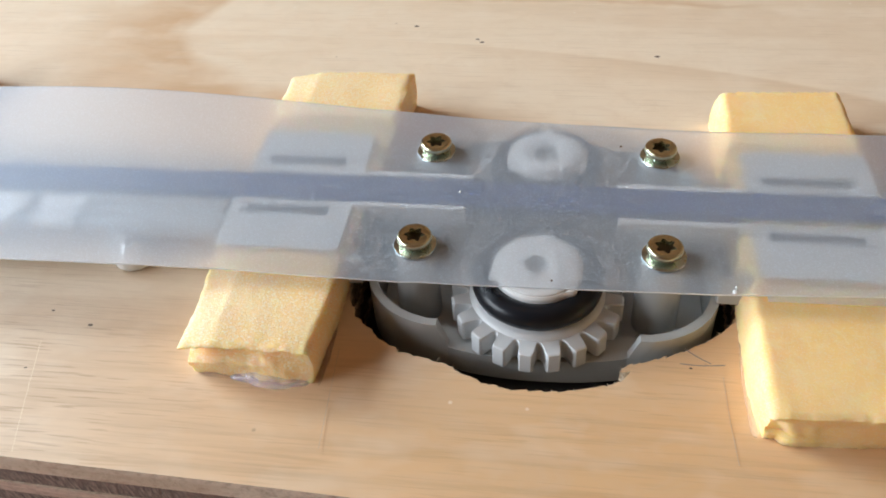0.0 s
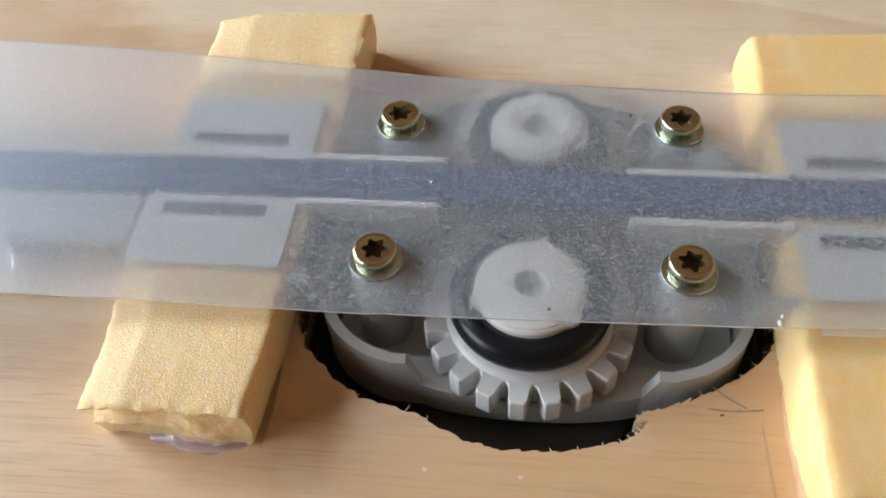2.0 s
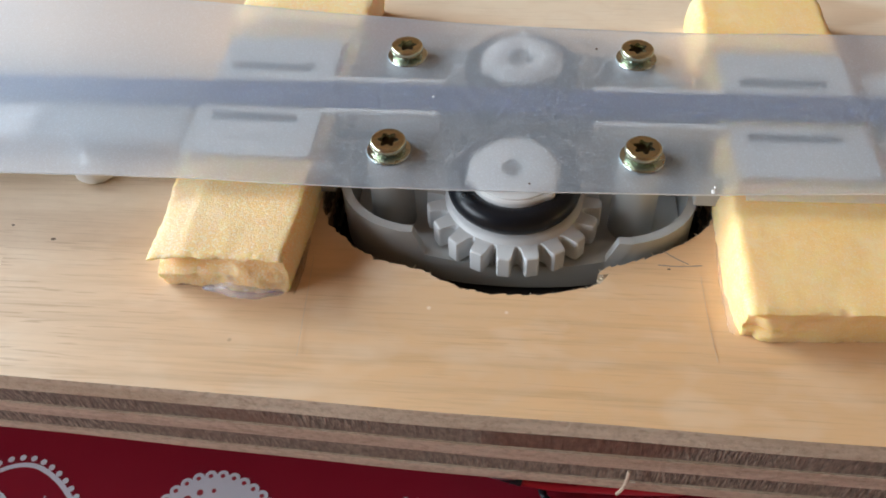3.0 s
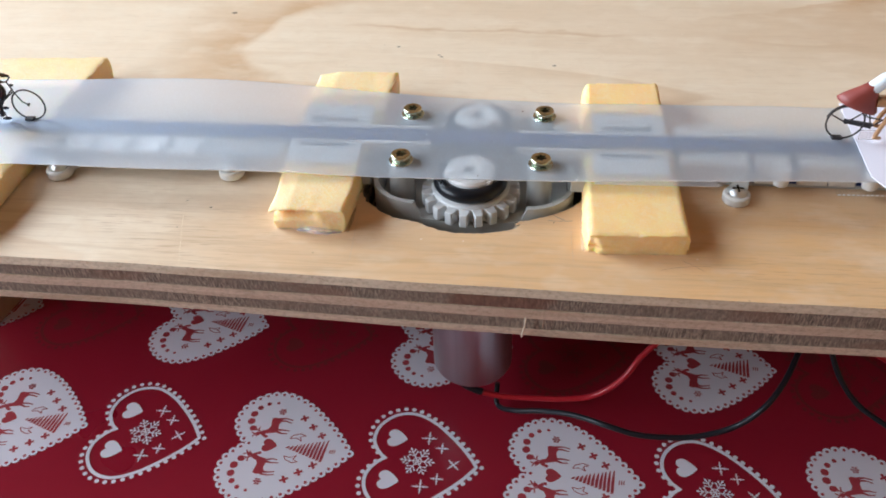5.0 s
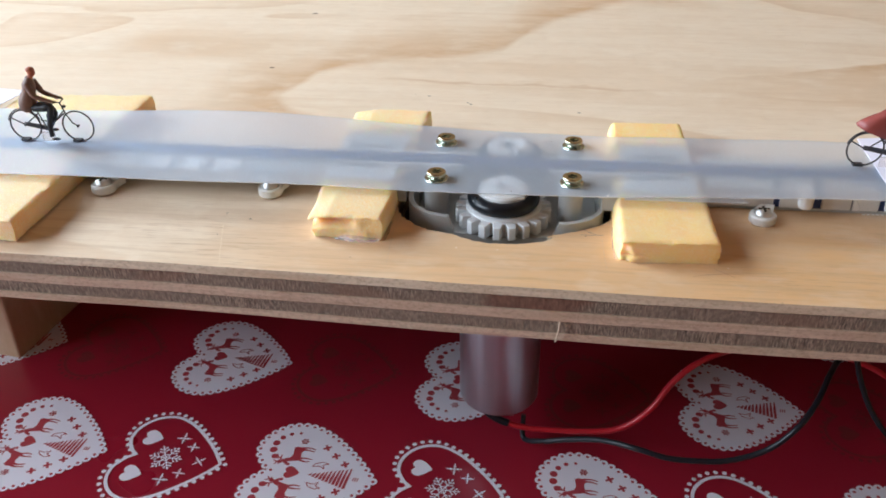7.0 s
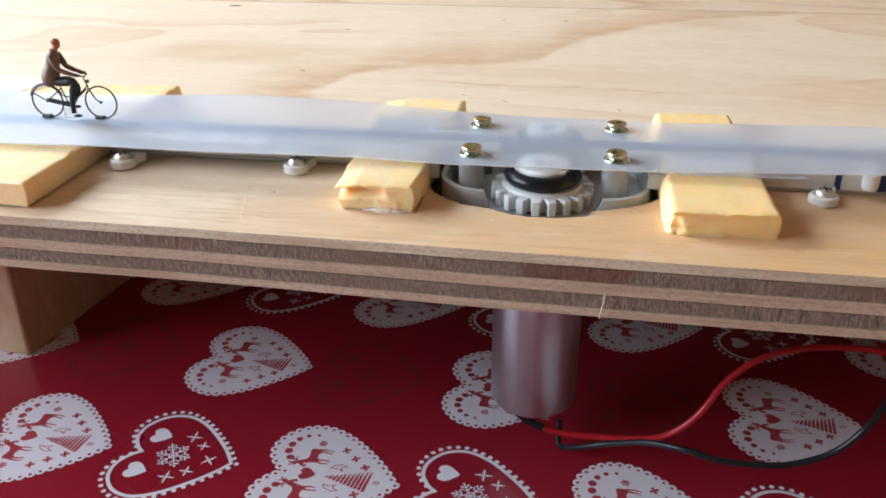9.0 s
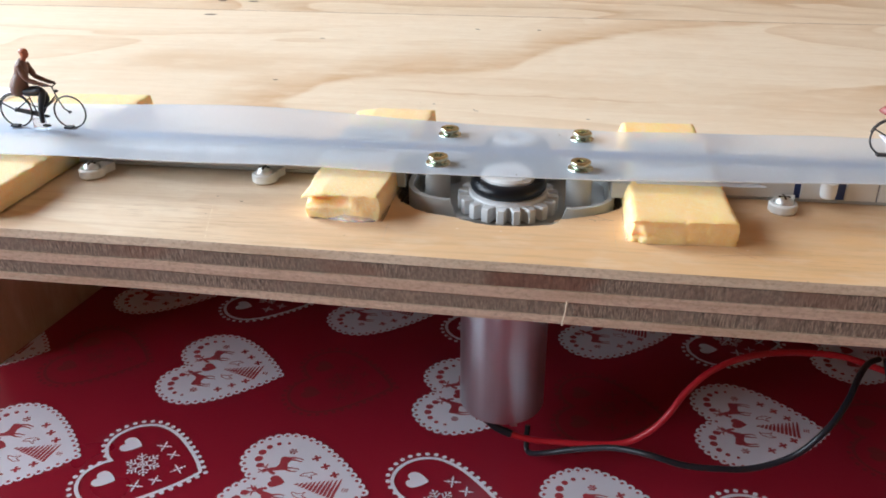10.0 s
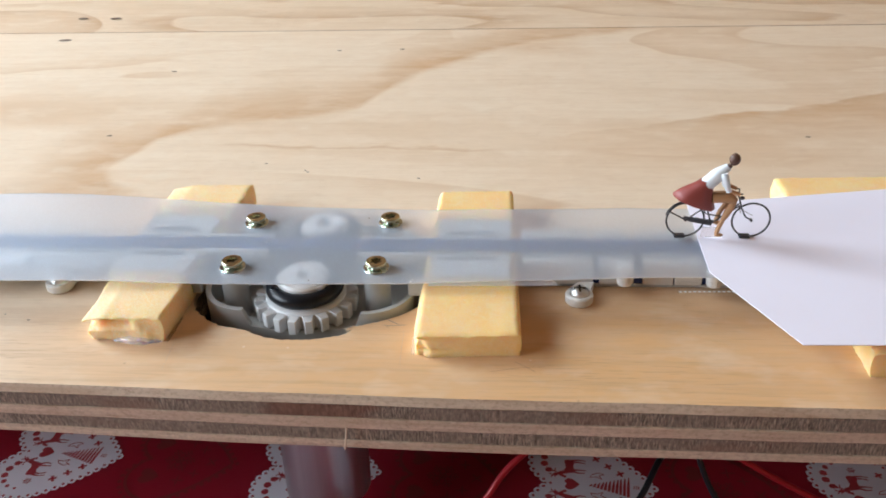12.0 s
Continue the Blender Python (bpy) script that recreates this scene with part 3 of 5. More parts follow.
def sagged(v):
    """The west part of the front edge is cut farther back, rounded over, and undercut."""
    f = min(1.0, -v.z / 12.0)
    back = np.interp(v.x, [-120, -70, -30, 0, 40], [2.5, 2.2, 1.2, 0.6, 0.0]) * (1 - f) + np.interp(v.x, [-120, -70, -30, 0, 40], [3.6, 3.2, 1.7, 0.8, 0.1]) * f
    v.y += back
    v.z -= np.interp(v.x, [-120, -70, -30, 0, 40], [0.6, 0.55, 0.3, 0.15, 0.0])


def softened(loop):
    """Rounds an outline once (Chaikin)."""
    out = []
    for (ax, ay), (bx, by) in zip(loop, loop[1:] + loop[:1]):
        out += [(ax * 0.75 + bx * 0.25, ay * 0.75 + by * 0.25), (ax * 0.25 + bx * 0.75, ay * 0.25 + by * 0.75)]
    return out


def plywood():
    board = thing("plywood_board", label="pale softwood plywood board with a rough cut-out, on battens", category="board")
    rnd = random.Random(5)
    names = ("face_veneer", "core_ply", "middle_ply", "core_ply", "under_veneer")
    for i, name in enumerate(names):
        z1, z0 = PLIES[i], PLIES[i + 1]
        hole = ragged(softened(grown(HOLE, 0.45)), 0.4, 0.42 if i == 0 else 0.8, rnd, i * 7.0)
        front = []
        x = -HALF_X
        while x < HALF_X:
            near = abs(x) < 140
            dy = noise.noise((x * 0.05, i * 3.1, 0)) * 0.15 + (rnd.uniform(-0.015, 0.015) if i in (1, 3) else 0.0)
            front.append((x, edge_y(x) + dy + (0.22 if i in (1, 3) else 0.0)))
            x += 0.35 if near else 12
        back = SEAM_Y - 0.5 if i == 0 else BACK_Y
        bm = bmesh.new()
        outline = [*front, (HALF_X, edge_y(HALF_X)), (HALF_X, back + (3 if i == 0 else 0)), (-HALF_X, back - (3 if i == 0 else 0))]
        prism(bm, outline, z0 + 0.001, z1 - (0.23 if i in (1, 3) else 0.06 if i else 0.0), [hole])
        if i == 0:
            # worn front edge
            for v in bm.verts:
                if v.co.z > z1 - 0.01 and v.co.y < -42.0:
                    v.co.y += 0.9
                    v.co.z -= 0.05
                elif v.co.y < -42.0:
                    v.co.y += 0.1
        for v in bm.verts:
            if v.co.y < -40.0:
                sagged(v.co)
        if i == 0:
            bm.normal_update()
            for f in bm.faces:
                f.material_index = 0 if abs(f.normal.z) > 0.9 else 1
        part(name, bm, [WOOD, PLY_LIGHT] if i == 0 else (PLY_DARK if i in (1, 3) else PLY_LIGHT), board)
        if i == 0:
            bm = bmesh.new()
            prism(bm, [(-HALF_X, back - 1.9), (HALF_X, back + 4.1), (HALF_X, BACK_Y), (-HALF_X, BACK_Y)], z0 + 0.001, z1 - 0.3)
            part("face_veneer", bm, WOOD_BACK, board)


plywood()


# ---- tablecloth and its printed hearts ----
def heart_outline(length, width, n=120, push=0.0):
    """A heart that points to +x: its tip at x = length / 2. push grows it outwards."""
    half = [(16, 0), (12.6, 4.4), (7.6, 9.4), (1.5, 14.2), (-5.0, 16.8), (-10.8, 15.6), (-14.8, 11.4), (-15.6, 6.4), (-13.4, 2.3), (-10.6, 0)]
    loop = [(x, y, 0) for x, y in half] + [(x, -y, 0) for x, y in half[-2:0:-1]]
    fine = smooth_path([*loop[:10]], 10)[:-1] + smooth_path([*loop[9:], loop[0]], 10)[:-1]
    raw = [(p.x * length / 31.6, p.y * width / 33.6) for p in fine]
    pts = along(raw, n)
    if push:
        out = []
        for i, (x, y) in enumerate(pts):
            ax, ay = pts[i - 1]
            bx, by = pts[(i + 1) % n]
            d = math.hypot(bx - ax, by - ay) or 1
            out.append((x - (by - ay) / d * push, y + (bx - ax) / d * push))
        return out
    return pts


def along(loop, count):
    """Points at even steps along a closed outline, with the outward normal."""
    n = len(loop)
    seg = [math.dist(loop[i], loop[(i + 1) % n]) for i in range(n)]
    total, out, i, run = sum(seg), [], 0, 0.0
    for k in range(count):
        want = total * k / count
        while run + seg[i] < want:
            run += seg[i]
            i += 1
        f = (want - run) / (seg[i] or 1)
        (ax, ay), (bx, by) = loop[i], loop[(i + 1) % n]
        out.append((ax + (bx - ax) * f, ay + (by - ay) * f))
    return out


def moved(loop, x, y, scale=1.0, turn=0.0):
    c, s = math.cos(turn), math.sin(turn)
    return [(x + scale * (px * c - py * s), y + scale * (px * s + py * c)) for px, py in loop]


def cross(bm, x, y, r, z, w=0.22, turn=0.6):
    for k in (0, 1):
        a = turn + k * math.pi / 2
        flat(bm, moved([(-r, -w), (r, -w), (r, w), (-r, w)], x, y, 1, a), z + 0.004 * k)


def bar(bm, p, q, w, z, x=0.0, y=0.0, scale=1.0, turn=0.0, flip=1):
    """A printed stroke from p to q."""
    (ax, ay), (bx, by) = p, q
    d = math.dist(p, q) or 1
    ox, oy = -(by - ay) / d * w, (bx - ax) / d * w
    loop = [(ax - ox, ay - oy), (bx - ox * 0.7, by - oy * 0.7), (bx + ox * 0.7, by + oy * 0.7), (ax + ox, ay + oy)]
    flat(bm, moved([(px * flip, py) for px, py in loop], x, y, scale, turn), z)


def flake(bm, x, y, r, z, arms=6, w=0.16, tips=False):
    """A snow crystal: arms with two pairs of side twigs; tips adds diamond ends and an inner ring."""
    for k in range(arms):
        a = 2 * math.pi * k / arms
        bar(bm, (0.1, 0), (r, 0), w, z + 0.003 * k, x, y, 1, a)
        for f, twig in ((0.45, 0.34), (0.72, 0.26)):
            for s in (-1, 1):
                end = (f * r + twig * r * 0.62, s * twig * r * 0.8)
                bar(bm, (f * r, 0), end, w, z + 0.02 + 0.003 * k, x, y, 1, a)
                if tips:
                    flat(bm, moved(disc(end[0], end[1], w * 1.7, 7), x, y, 1, a), z + 0.041 + 0.002 * k)
        if tips:
            flat(bm, moved([(r * 0.9, 0), (r, -w * 2.1), (r * 1.16, 0), (r, w * 2.1)], x, y, 1, a), z + 0.044)
            b = 2 * math.pi / arms
            bar(bm, (r * 0.3, 0), (r * 0.3 * math.cos(b), r * 0.3 * math.sin(b)), w, z + 0.047 + 0.002 * k, x, y, 1, a)


def sprig(bm, x, y, r, z, turn):
    """A cross of four thin twigs with short ticks."""
    for k in range(4):
        a = turn + k * math.pi / 2
        bar(bm, (0, 0), (r, 0), 0.2, z + 0.002 * k, x, y, 1, a)
        for s in (-1, 1):
            bar(bm, (r * 0.3, 0), (r * 0.52, s * r * 0.2), 0.13, z + 0.01 + 0.002 * k, x, y, 1, a)


def deer(bm, x, y, s, z, turn, flip):
    """A small standing stag: body with neck and head, slim legs and branching antlers."""
    body = [(-2.1, -0.6), (-2.25, 0.8), (-1.9, 1.4), (0.2, 1.1), (1.1, 1.5), (1.5, 2.5), (2.2, 3.0), (2.6, 2.7), (3.2, 1.9), (2.9, 1.55), (2.3, 1.75), (2.0, 0.7), (1.6, -0.9), (0.7, -0.7), (-0.5, -0.5), (-1.4, -0.9)]
    flat(bm, moved([(px * flip, py) for px, py in body][::flip], x, y, s, turn), z)
    legs = (((-2.0, -0.3), (-2.25, -1.7), (-1.95, -3.3)), ((-1.5, -0.5), (-1.55, -1.8), (-1.2, -3.2)), ((1.0, -0.5), (0.85, -1.9), (1.0, -3.3)), ((1.45, -0.6), (1.85, -1.8), (1.7, -3.0)))
    for hip, knee, hoof in legs:
        bar(bm, hip, knee, 0.26, z + 0.004, x, y, s, turn, flip)
        bar(bm, knee, hoof, 0.16, z + 0.006, x, y, s, turn, flip)
    for k, (p, q) in enumerate((((1.9, 2.8), (1.5, 3.9)), ((1.5, 3.9), (0.5, 4.5)), ((1.5, 3.9), (1.7, 4.9)), ((1.6, 3.5), (0.6, 3.4)), ((2.2, 2.9), (2.7, 3.9)), ((2.7, 3.9), (2.3, 4.8)), ((2.7, 3.9), (3.4, 4.4)), ((2.55, 3.6), (3.3, 3.5)))):
        bar(bm, p, q, 0.16, z + 0.008 + 0.002 * (k % 4), x, y, s, turn, flip)


def small_heart(r):
    return heart_outline(2 * r, 2.1 * r, 28)


def lace_heart_white():
    bm = bmesh.new()
    rim = heart_outline(31.5, 33.5, 160)
    flat(bm, rim, 0.0)
    for k, (x, y) in enumerate(along(rim, 48)):
        n = 12
        loop = disc(x, y, 1.15, n)
        flat(bm, loop, 0.002 + 0.001 * (k % 2), [disc(x, y, 0.45, 8)])
    return bm


def lace_heart_red():
    bm = bmesh.new()
    z = 0.03
    for x, y in along(heart_outline(31.5, 33.5, 160), 48):
        flat(bm, disc(x, y, 0.42, 8), z)
    for s in (-1, 1):
        for k, r in enumerate((0.5, 0.7, 0.9, 1.15, 1.2, 1.0, 0.75, 0.55)):
            a = radians(180 + (k - 3.5) * 25 * s)
            flat(bm, disc(-6.6 + 5.7 * math.cos(a), s * 8.2 + 5.6 * math.sin(a), r * 0.85, 12), z)
        deer(bm, -5.2, s * 6.2, 1.2, z, radians(90), -s)
        flake(bm, -4.8, s * 11.0, 1.1, z, 6, 0.1)
        for k in range(3):
            cross(bm, 1.6 + 3.0 * k, s * (9.6 - 2.5 * k), 1.1, z, 0.32, 0.5)
        wing = [(0, 0), (1.2, 0.5), (2.2, 0.2), (1.3, -0.2), (1.7, -1.0), (0.7, -0.5), (-0.4, -0.7)]
        for p, q in zip(wing, wing[1:] + wing[:1]):
            bar(bm, (p[0], p[1] * s), (q[0], q[1] * s), 0.085, z + 0.004, 0.2, s * 3.8, 1.5)
    flat(bm, moved(small_heart(1.9), -5.0, 0.0), z)
    # fir tree of slanting strokes, its foot towards the tip
    for k in range(11):
        h = 0.35 + 0.31 * k
        x = -0.4 + 0.95 * k
        lean = 0.25 + 0.06 * (k * 5 % 4)
        flat(bm, [(x - 0.34, -h), (x + 0.38, -h * 0.96), (x + 0.5 + lean * 0.4, 0.1 * h), (x + 0.42 + lean, h), (x + 0.1 + lean, h * 0.94), (x - 0.12, -0.05 * h)], z + 0.002 * (k % 2))
    for k in range(3):
        flat(bm, [(10.7 + 0.55 * k, -0.6), (10.95 + 0.55 * k, -0.6), (11.1 + 0.55 * k, 0.6), (10.85 + 0.55 * k, 0.6)], z)
    return bm


def line_heart():
    bm = bmesh.new()
    outer, inner = heart_outline(26.0, 28.5, 120), heart_outline(26.0, 28.5, 120, -0.92)
    n = len(outer)
    for i in range(n):
        j = (i + 1) % n
        vs = [bm.verts.new((*p, 0.0)) for p in (outer[i], outer[j], inner[j], inner[i])]
        bm.faces.new(vs)
    for x, y in along(heart_outline(29.5, 32.2, 120), 46):
        flat(bm, disc(x, y, 0.62, 10), 0.002)
    for s in (-1, 1):
        flat(bm, moved(small_heart(2.6), -7.4, s * 6.4), 0.002)
        sprig(bm, 0.7, s * 7.3, 2.0, 0.004, 0.05)
        sprig(bm, 4.4, s * 4.6, 1.65, 0.004, 0.05)
    sprig(bm, 7.9, 0.0, 1.9, 0.004, 0.8)
    flake(bm, -1.2, 0.0, 3.9, 0.006, 6, 0.17, True)
    return bm


def tablecloth():
    bm = bmesh.new()
    nx, ny = 60, 50
    grid = [[bm.verts.new((-620 + 1480 * i / nx, -430 + 1300 * j / ny, 0)) for j in range(ny + 1)] for i in range(nx + 1)]
    for i in range(nx):
        for j in range(ny):
            bm.faces.new((grid[i][j], grid[i + 1][j], grid[i + 1][j + 1], grid[i][j + 1]))
    for v in bm.verts:
        x, y = v.co.x, v.co.y
        over = max(-555 - x, x - 795, -395 - y, y - 795, 0)
        v.co.z = -over * 2.2
    cloth = part("tablecloth", bm, CLOTH, smooth=True)
    cloth.location = (0, 0, TABLE_Z * MM)
    tagged(cloth, "glossy red oilcloth printed with white lace hearts", "tablecloth")
    lace, red = part("printed_heart", lace_heart_white(), PRINT_WHITE, cloth), part("printed_motif", lace_heart_red(), PRINT_RED)
    red.parent = lace
    line = part("printed_heart", line_heart(), PRINT_WHITE, cloth)
    dim = part("printed_heart", line_heart(), PRINT_DIM, cloth)
    first = {}
    for row in range(-1, 5):
        for col in range(-4, 5):
            even = row % 2 == 0
            # rows drift slightly, as the cloth lies a little askew
            x = -45.0 + 72.2 * col + (36.5 if not even else 0) + 2.0 * row
            y = -36.4 + 42.0 * row - 0.045 * (x + 45.0)
            for kind, dx in (("lace", 0.0), ("line", 34.6)):
                px, py = x + dx, y - 0.045 * dx
                if not (-330 < px < 330):
                    continue
                if kind == "line" and not even:
                    src = dim
                else:
                    src = lace if kind == "lace" else line
                m = pose(px * MM, py * MM, 0.00012, 0, 0, -2.6)
                if src not in first:
                    first[src] = 1
                    src.matrix_basis = m
                    continue
                copy_thing(src, m).parent = cloth


tablecloth()


# ---- battens under the board ----
def batten(x, y, turn):
    bm = bmesh.new()
    box(bm, -60, 0, 0, 420, 0, PLIES[-1] - TABLE_Z - 0.1, 0.8)
    ob = part("wooden_batten", bm, BLOCK_WOOD)
    ob.matrix_basis = pose(x * MM, y * MM, TABLE_Z * MM + 0.0001, 0, 0, turn)
    tagged(ob, "brown wooden batten that carries the plywood board", "batten", "battens under the board")


batten(-143.4, -0.1, -7.0)
batten(360.0, 0.5, 0)


# ---- foam blocks ----
def foam_block(corners, height, seed, torn=0.0, worn=0.5, label="", slope=0.0, batter=0.0, press=False, grainy=False, chipped=False):
    """A cut foam pad. corners: front left, front right, back right, back left."""
    bm = bmesh.new()
    nx, ny, nz = 46, 120, 14
    xs, ys, zs = [i / nx for i in range(nx + 1)], [i / ny for i in range(ny + 1)], [i / nz for i in range(nz + 1)]
    seen = {}

    def vert(u, v, w):
        key = (round(u, 5), round(v, 5), round(w, 5))
        if key not in seen:
            seen[key] = bm.verts.new(key)
        return seen[key]

    def sheet(us, vs, place):
        for a, b in zip(us, us[1:]):
            for c, d in zip(vs, vs[1:]):
                bm.faces.new([vert(*place(*p)) for p in ((a, c), (b, c), (b, d), (a, d))])

    for w in (0, 1):
        sheet(xs, ys, lambda a, b: (a, b, w))
        sheet(xs, zs, lambda a, b: (a, w, b))
        sheet(ys, zs, lambda a, b: (w, a, b))
    (ax, ay), (bx, by), (cx, cy), (dx, dy) = corners
    wide, deep = abs(bx - ax), abs(dy - ay)
    depth = {}
    for vtx in bm.verts:
        u, v, w = vtx.co
        # rounded upper edges
        eu, ev, ew = min(u, 1 - u) * wide, min(v, 1 - v) * deep, (1 - w) * height
        x = (ax * (1 - u) + bx * u) * (1 - v) + (dx * (1 - u) + cx * u) * v
        y = (ay * (1 - u) + by * u) * (1 - v) + (dy * (1 - u) + cy * u) * v
        z = w * height * (1 + 0.2 * v)
        # pressed down under the guide plates
        if press and z > 5.6:
            z -= (z - 5.6) * max(0.0, min(1.0, (y + 17.0) / 5.5, (24.5 - y) / 9.0))
        if slope and u < 0.25:
            z -= slope * (1 - u / 0.25) * w
        for e in (eu, ev):
            if e < worn and ew < worn:
                k = math.hypot(worn - e, worn - ew)
                if k > worn:
                    z -= (k - worn) * 0.7
        x += batter * w * max(0.0, 1 - u / 0.3)
        p = Vector((x, y, z))
        k = noise.noise(p * 0.18 + Vector((seed, 0, 0))) * (0.3 if torn > 1 else 0.12) + noise.noise(p * 0.9 + Vector((0, seed, 0))) * 0.07 + noise.noise(p * 2.3 + Vector((0, 0, seed))) * 0.025
        out = Vector(((1 if u == 1 else -1 if u == 0 else 0), (1 if v == 1 else -1 if v == 0 else 0), (0.5 if w == 1 else 0)))
        # crumbled rims
        near = sum(e < 0.6 for e in (eu, ev, ew, w * height))
        if near > 1:
            k -= 0.22 * max(0.0, noise.noise(p * 1.15 + Vector((seed, seed, 0))) + 0.12) + 0.16 * max(0.0, noise.noise(p * 3.1))
            out.z = 1 if w == 1 else 0
        p += out * k
        # slightly bulging sides
        p.x += (0.35 * math.sin(math.pi * w)) * (1 if u == 1 else -1 if u == 0 else 0)
        if torn and v < 0.12:
            f = 1 - v / 0.12
            cut = noise.noise(Vector((x * 0.35 + seed, z * 0.5, 1.5))) * 0.8
            notch = max(0.0, 1 - u / 0.62) ** 0.5 * max(0.0, 1 - abs(w - 0.68) / 0.24)
            rag = 0.75 if torn > 1 else 0.3
            p.y += f * (torn * 2.3 * notch + rag * (cut * 0.45 + 0.22 * noise.noise(Vector((x * 1.1, z * 1.3, seed)))))
            p.z += f * cut * 0.2
            p.x += f * 1.0 * (1 - u) * (1 if w < 0.8 else 0)
        if chipped:
            # a bite out of the lower front corner and a crack that runs on from it
            reach = math.hypot(u * wide, 0.7 * max(0.0, w * height - 1.2)) + 0.9 * noise.noise(Vector((x * 0.8, z * 0.8, seed)))
            p.y += max(0.0, 1 - v * deep / 2.5) * max(0.0, min(1.0, (2.6 - reach) / 1.2)) * 0.9
            line = abs(z - 1.5 - 0.5 * noise.noise(Vector((x * 0.5, 0, seed))))
            if v == 0 and line < 0.35 and u < 0.5:
                p.y += 0.7 * (1 - line / 0.35) * (1 - u / 0.5)
        if w == 0:
            p.z = 0.0
        depth[vtx] = p.y - y
        vtx.co = p
    for f in bm.faces:
        # the torn flesh is deeper in colour than the cut skin
        if torn > 1 and max(v.co.y for v in f.verts) < ay + 5 and sum(depth[v] for v in f.verts) > 4:
            f.material_index = 1
    ob = part("foam_block", bm, [FOAM if grainy else FOAM_SMOOTH, FOAM_TORN], smooth=True, sharp=60)
    return tagged(ob, label, "foam block", "foam blocks on the board")


foam_block([(-41.6, -26.9), (-25.4, -27.4), (-22.4, 33.0), (-43.2, 32.0)], 5.5, 1.0, 1.7, 0.55, "yellow foam block with a torn front end, glued to the board", 0.9, press=True, grainy=True)
foam_block([(24.6, -31.2), (45.6, -30.0), (44.4, 31.6), (25.6, 30.4)], 5.0, 4.0, 0.15, 0.8, "yellow foam block with a chipped lower corner, glued to the board", 0.0, 1.0, True, chipped=True)
foam_block([(-146.0, -33.0), (-105.8, -35.6), (-105.0, 38.5), (-143.0, 36.0)], 5.1, 8.0, 0.0, 0.4, "wide yellow foam block with clean cut sides", grainy=True)
foam_block([(109.0, -34.6), (150.0, -33.0), (152.0, 40.0), (110.6, 38.4)], 5.4, 12.0, 0.0, 0.8, "wide yellow foam block under the white paper sheet")


# ---- frosted foil strip ----
def eased(x, xs, ys):
    """Interpolates between the points with rounded corners."""
    return float(np.mean(np.interp([x + d for d in (-15, -10, -5, 0, 5, 10, 15)], xs, ys)))


def foil_near(x):
    return eased(x, [-170, -100, 0, 26, 62, 90, 170], [-16.4, -16.2, -16.0, -15.3, -14.3, -13.6, -12.5])


def foil_far(x):
    return eased(x, [-170, -126, -85, -60, -32, 0, 26, 62, 90, 170], [21.0, 21.6, 22.8, 22.6, 21.0, 18.3, 17.2, 16.6, 16.2, 16.0])


def foil_z(x, v):
    """Height of the strip: held down by the screws, bulging where it is free. v runs from the near to the far edge."""
    mid = eased(x, [-170, -105, -60, -30, -15, 15, 30, 62, 90, 170], [7.1, 6.6, 7.1, 6.85, 6.7, 6.7, 7.05, 7.95, 8.3, 8.4])
    far = eased(x, [-170, -115, -85, -60, -40, -18, 0, 170], [0.4, 0.6, 1.5, 1.5, 0.5, 0.2, 0.2, 0.0])
    ripple = 0.18 * math.sin(x * 0.11) * (1 - v) if x < -15 else 0.06 * math.sin(x * 0.2)
    return float(mid + far * v * v + ripple)


def foil():
    bm = bmesh.new()
    nx, ny, thick = 180, 14, 0.22
    layers = []
    for lift in (0.0, thick):
        rows = []
        for i in range(nx + 1):
            x = -210 + 360 * i / nx
            a, b = foil_near(x) + 0.12 * noise.noise((x * 0.12, 0, 2)), foil_far(x) + 0.12 * noise.noise((x * 0.12, 5, 2))
            rows.append([bm.verts.new((x, a + (b - a) * j / ny, foil_z(x, j / ny) + lift)) for j in range(ny + 1)])
        layers.append(rows)
    low, top = layers
    for i in range(nx):
        for j in range(ny):
            bm.faces.new((top[i][j], top[i + 1][j], top[i + 1][j + 1], top[i][j + 1]))
            bm.faces.new((low[i][j], low[i][j + 1], low[i + 1][j + 1], low[i + 1][j])).material_index = 1
        for j in (0, ny):
            bm.faces.new((top[i][j], low[i][j], low[i + 1][j], top[i + 1][j])).material_index = 2
    for i in (0, nx):
        for j in range(ny):
            bm.faces.new((top[i][j], top[i][j + 1], low[i][j + 1], low[i][j]))
    ob = part("foil_strip", bm, [FOIL, FOIL_BACK, FOIL_EDGE], smooth=True)
    tagged(ob, "milky translucent plastic strip screwed down over the drive", "plastic strip")


foil()


# ---- drive housing in the cut-out ----
def rounded(x0, x1, y0, y1, r, n=12):
    out = []
    for cx, cy, a0 in ((x1 - r, y1 - r, 0), (x0 + r, y1 - r, 90), (x0 + r, y0 + r, 180), (x1 - r, y0 + r, 270)):
        out += [(cx + r * math.cos(radians(a0 + 90 * k / n)), cy + r * math.sin(radians(a0 + 90 * k / n))) for k in range(n + 1)]
    return out


GEARS = ((0.2, -11.0, 0.75), (0.5, 12.1, 0.77))
SCREWS = ((-15.5, 10.7), (16.1, 11.0), (-15.5, -9.5), (15.5, -9.5))


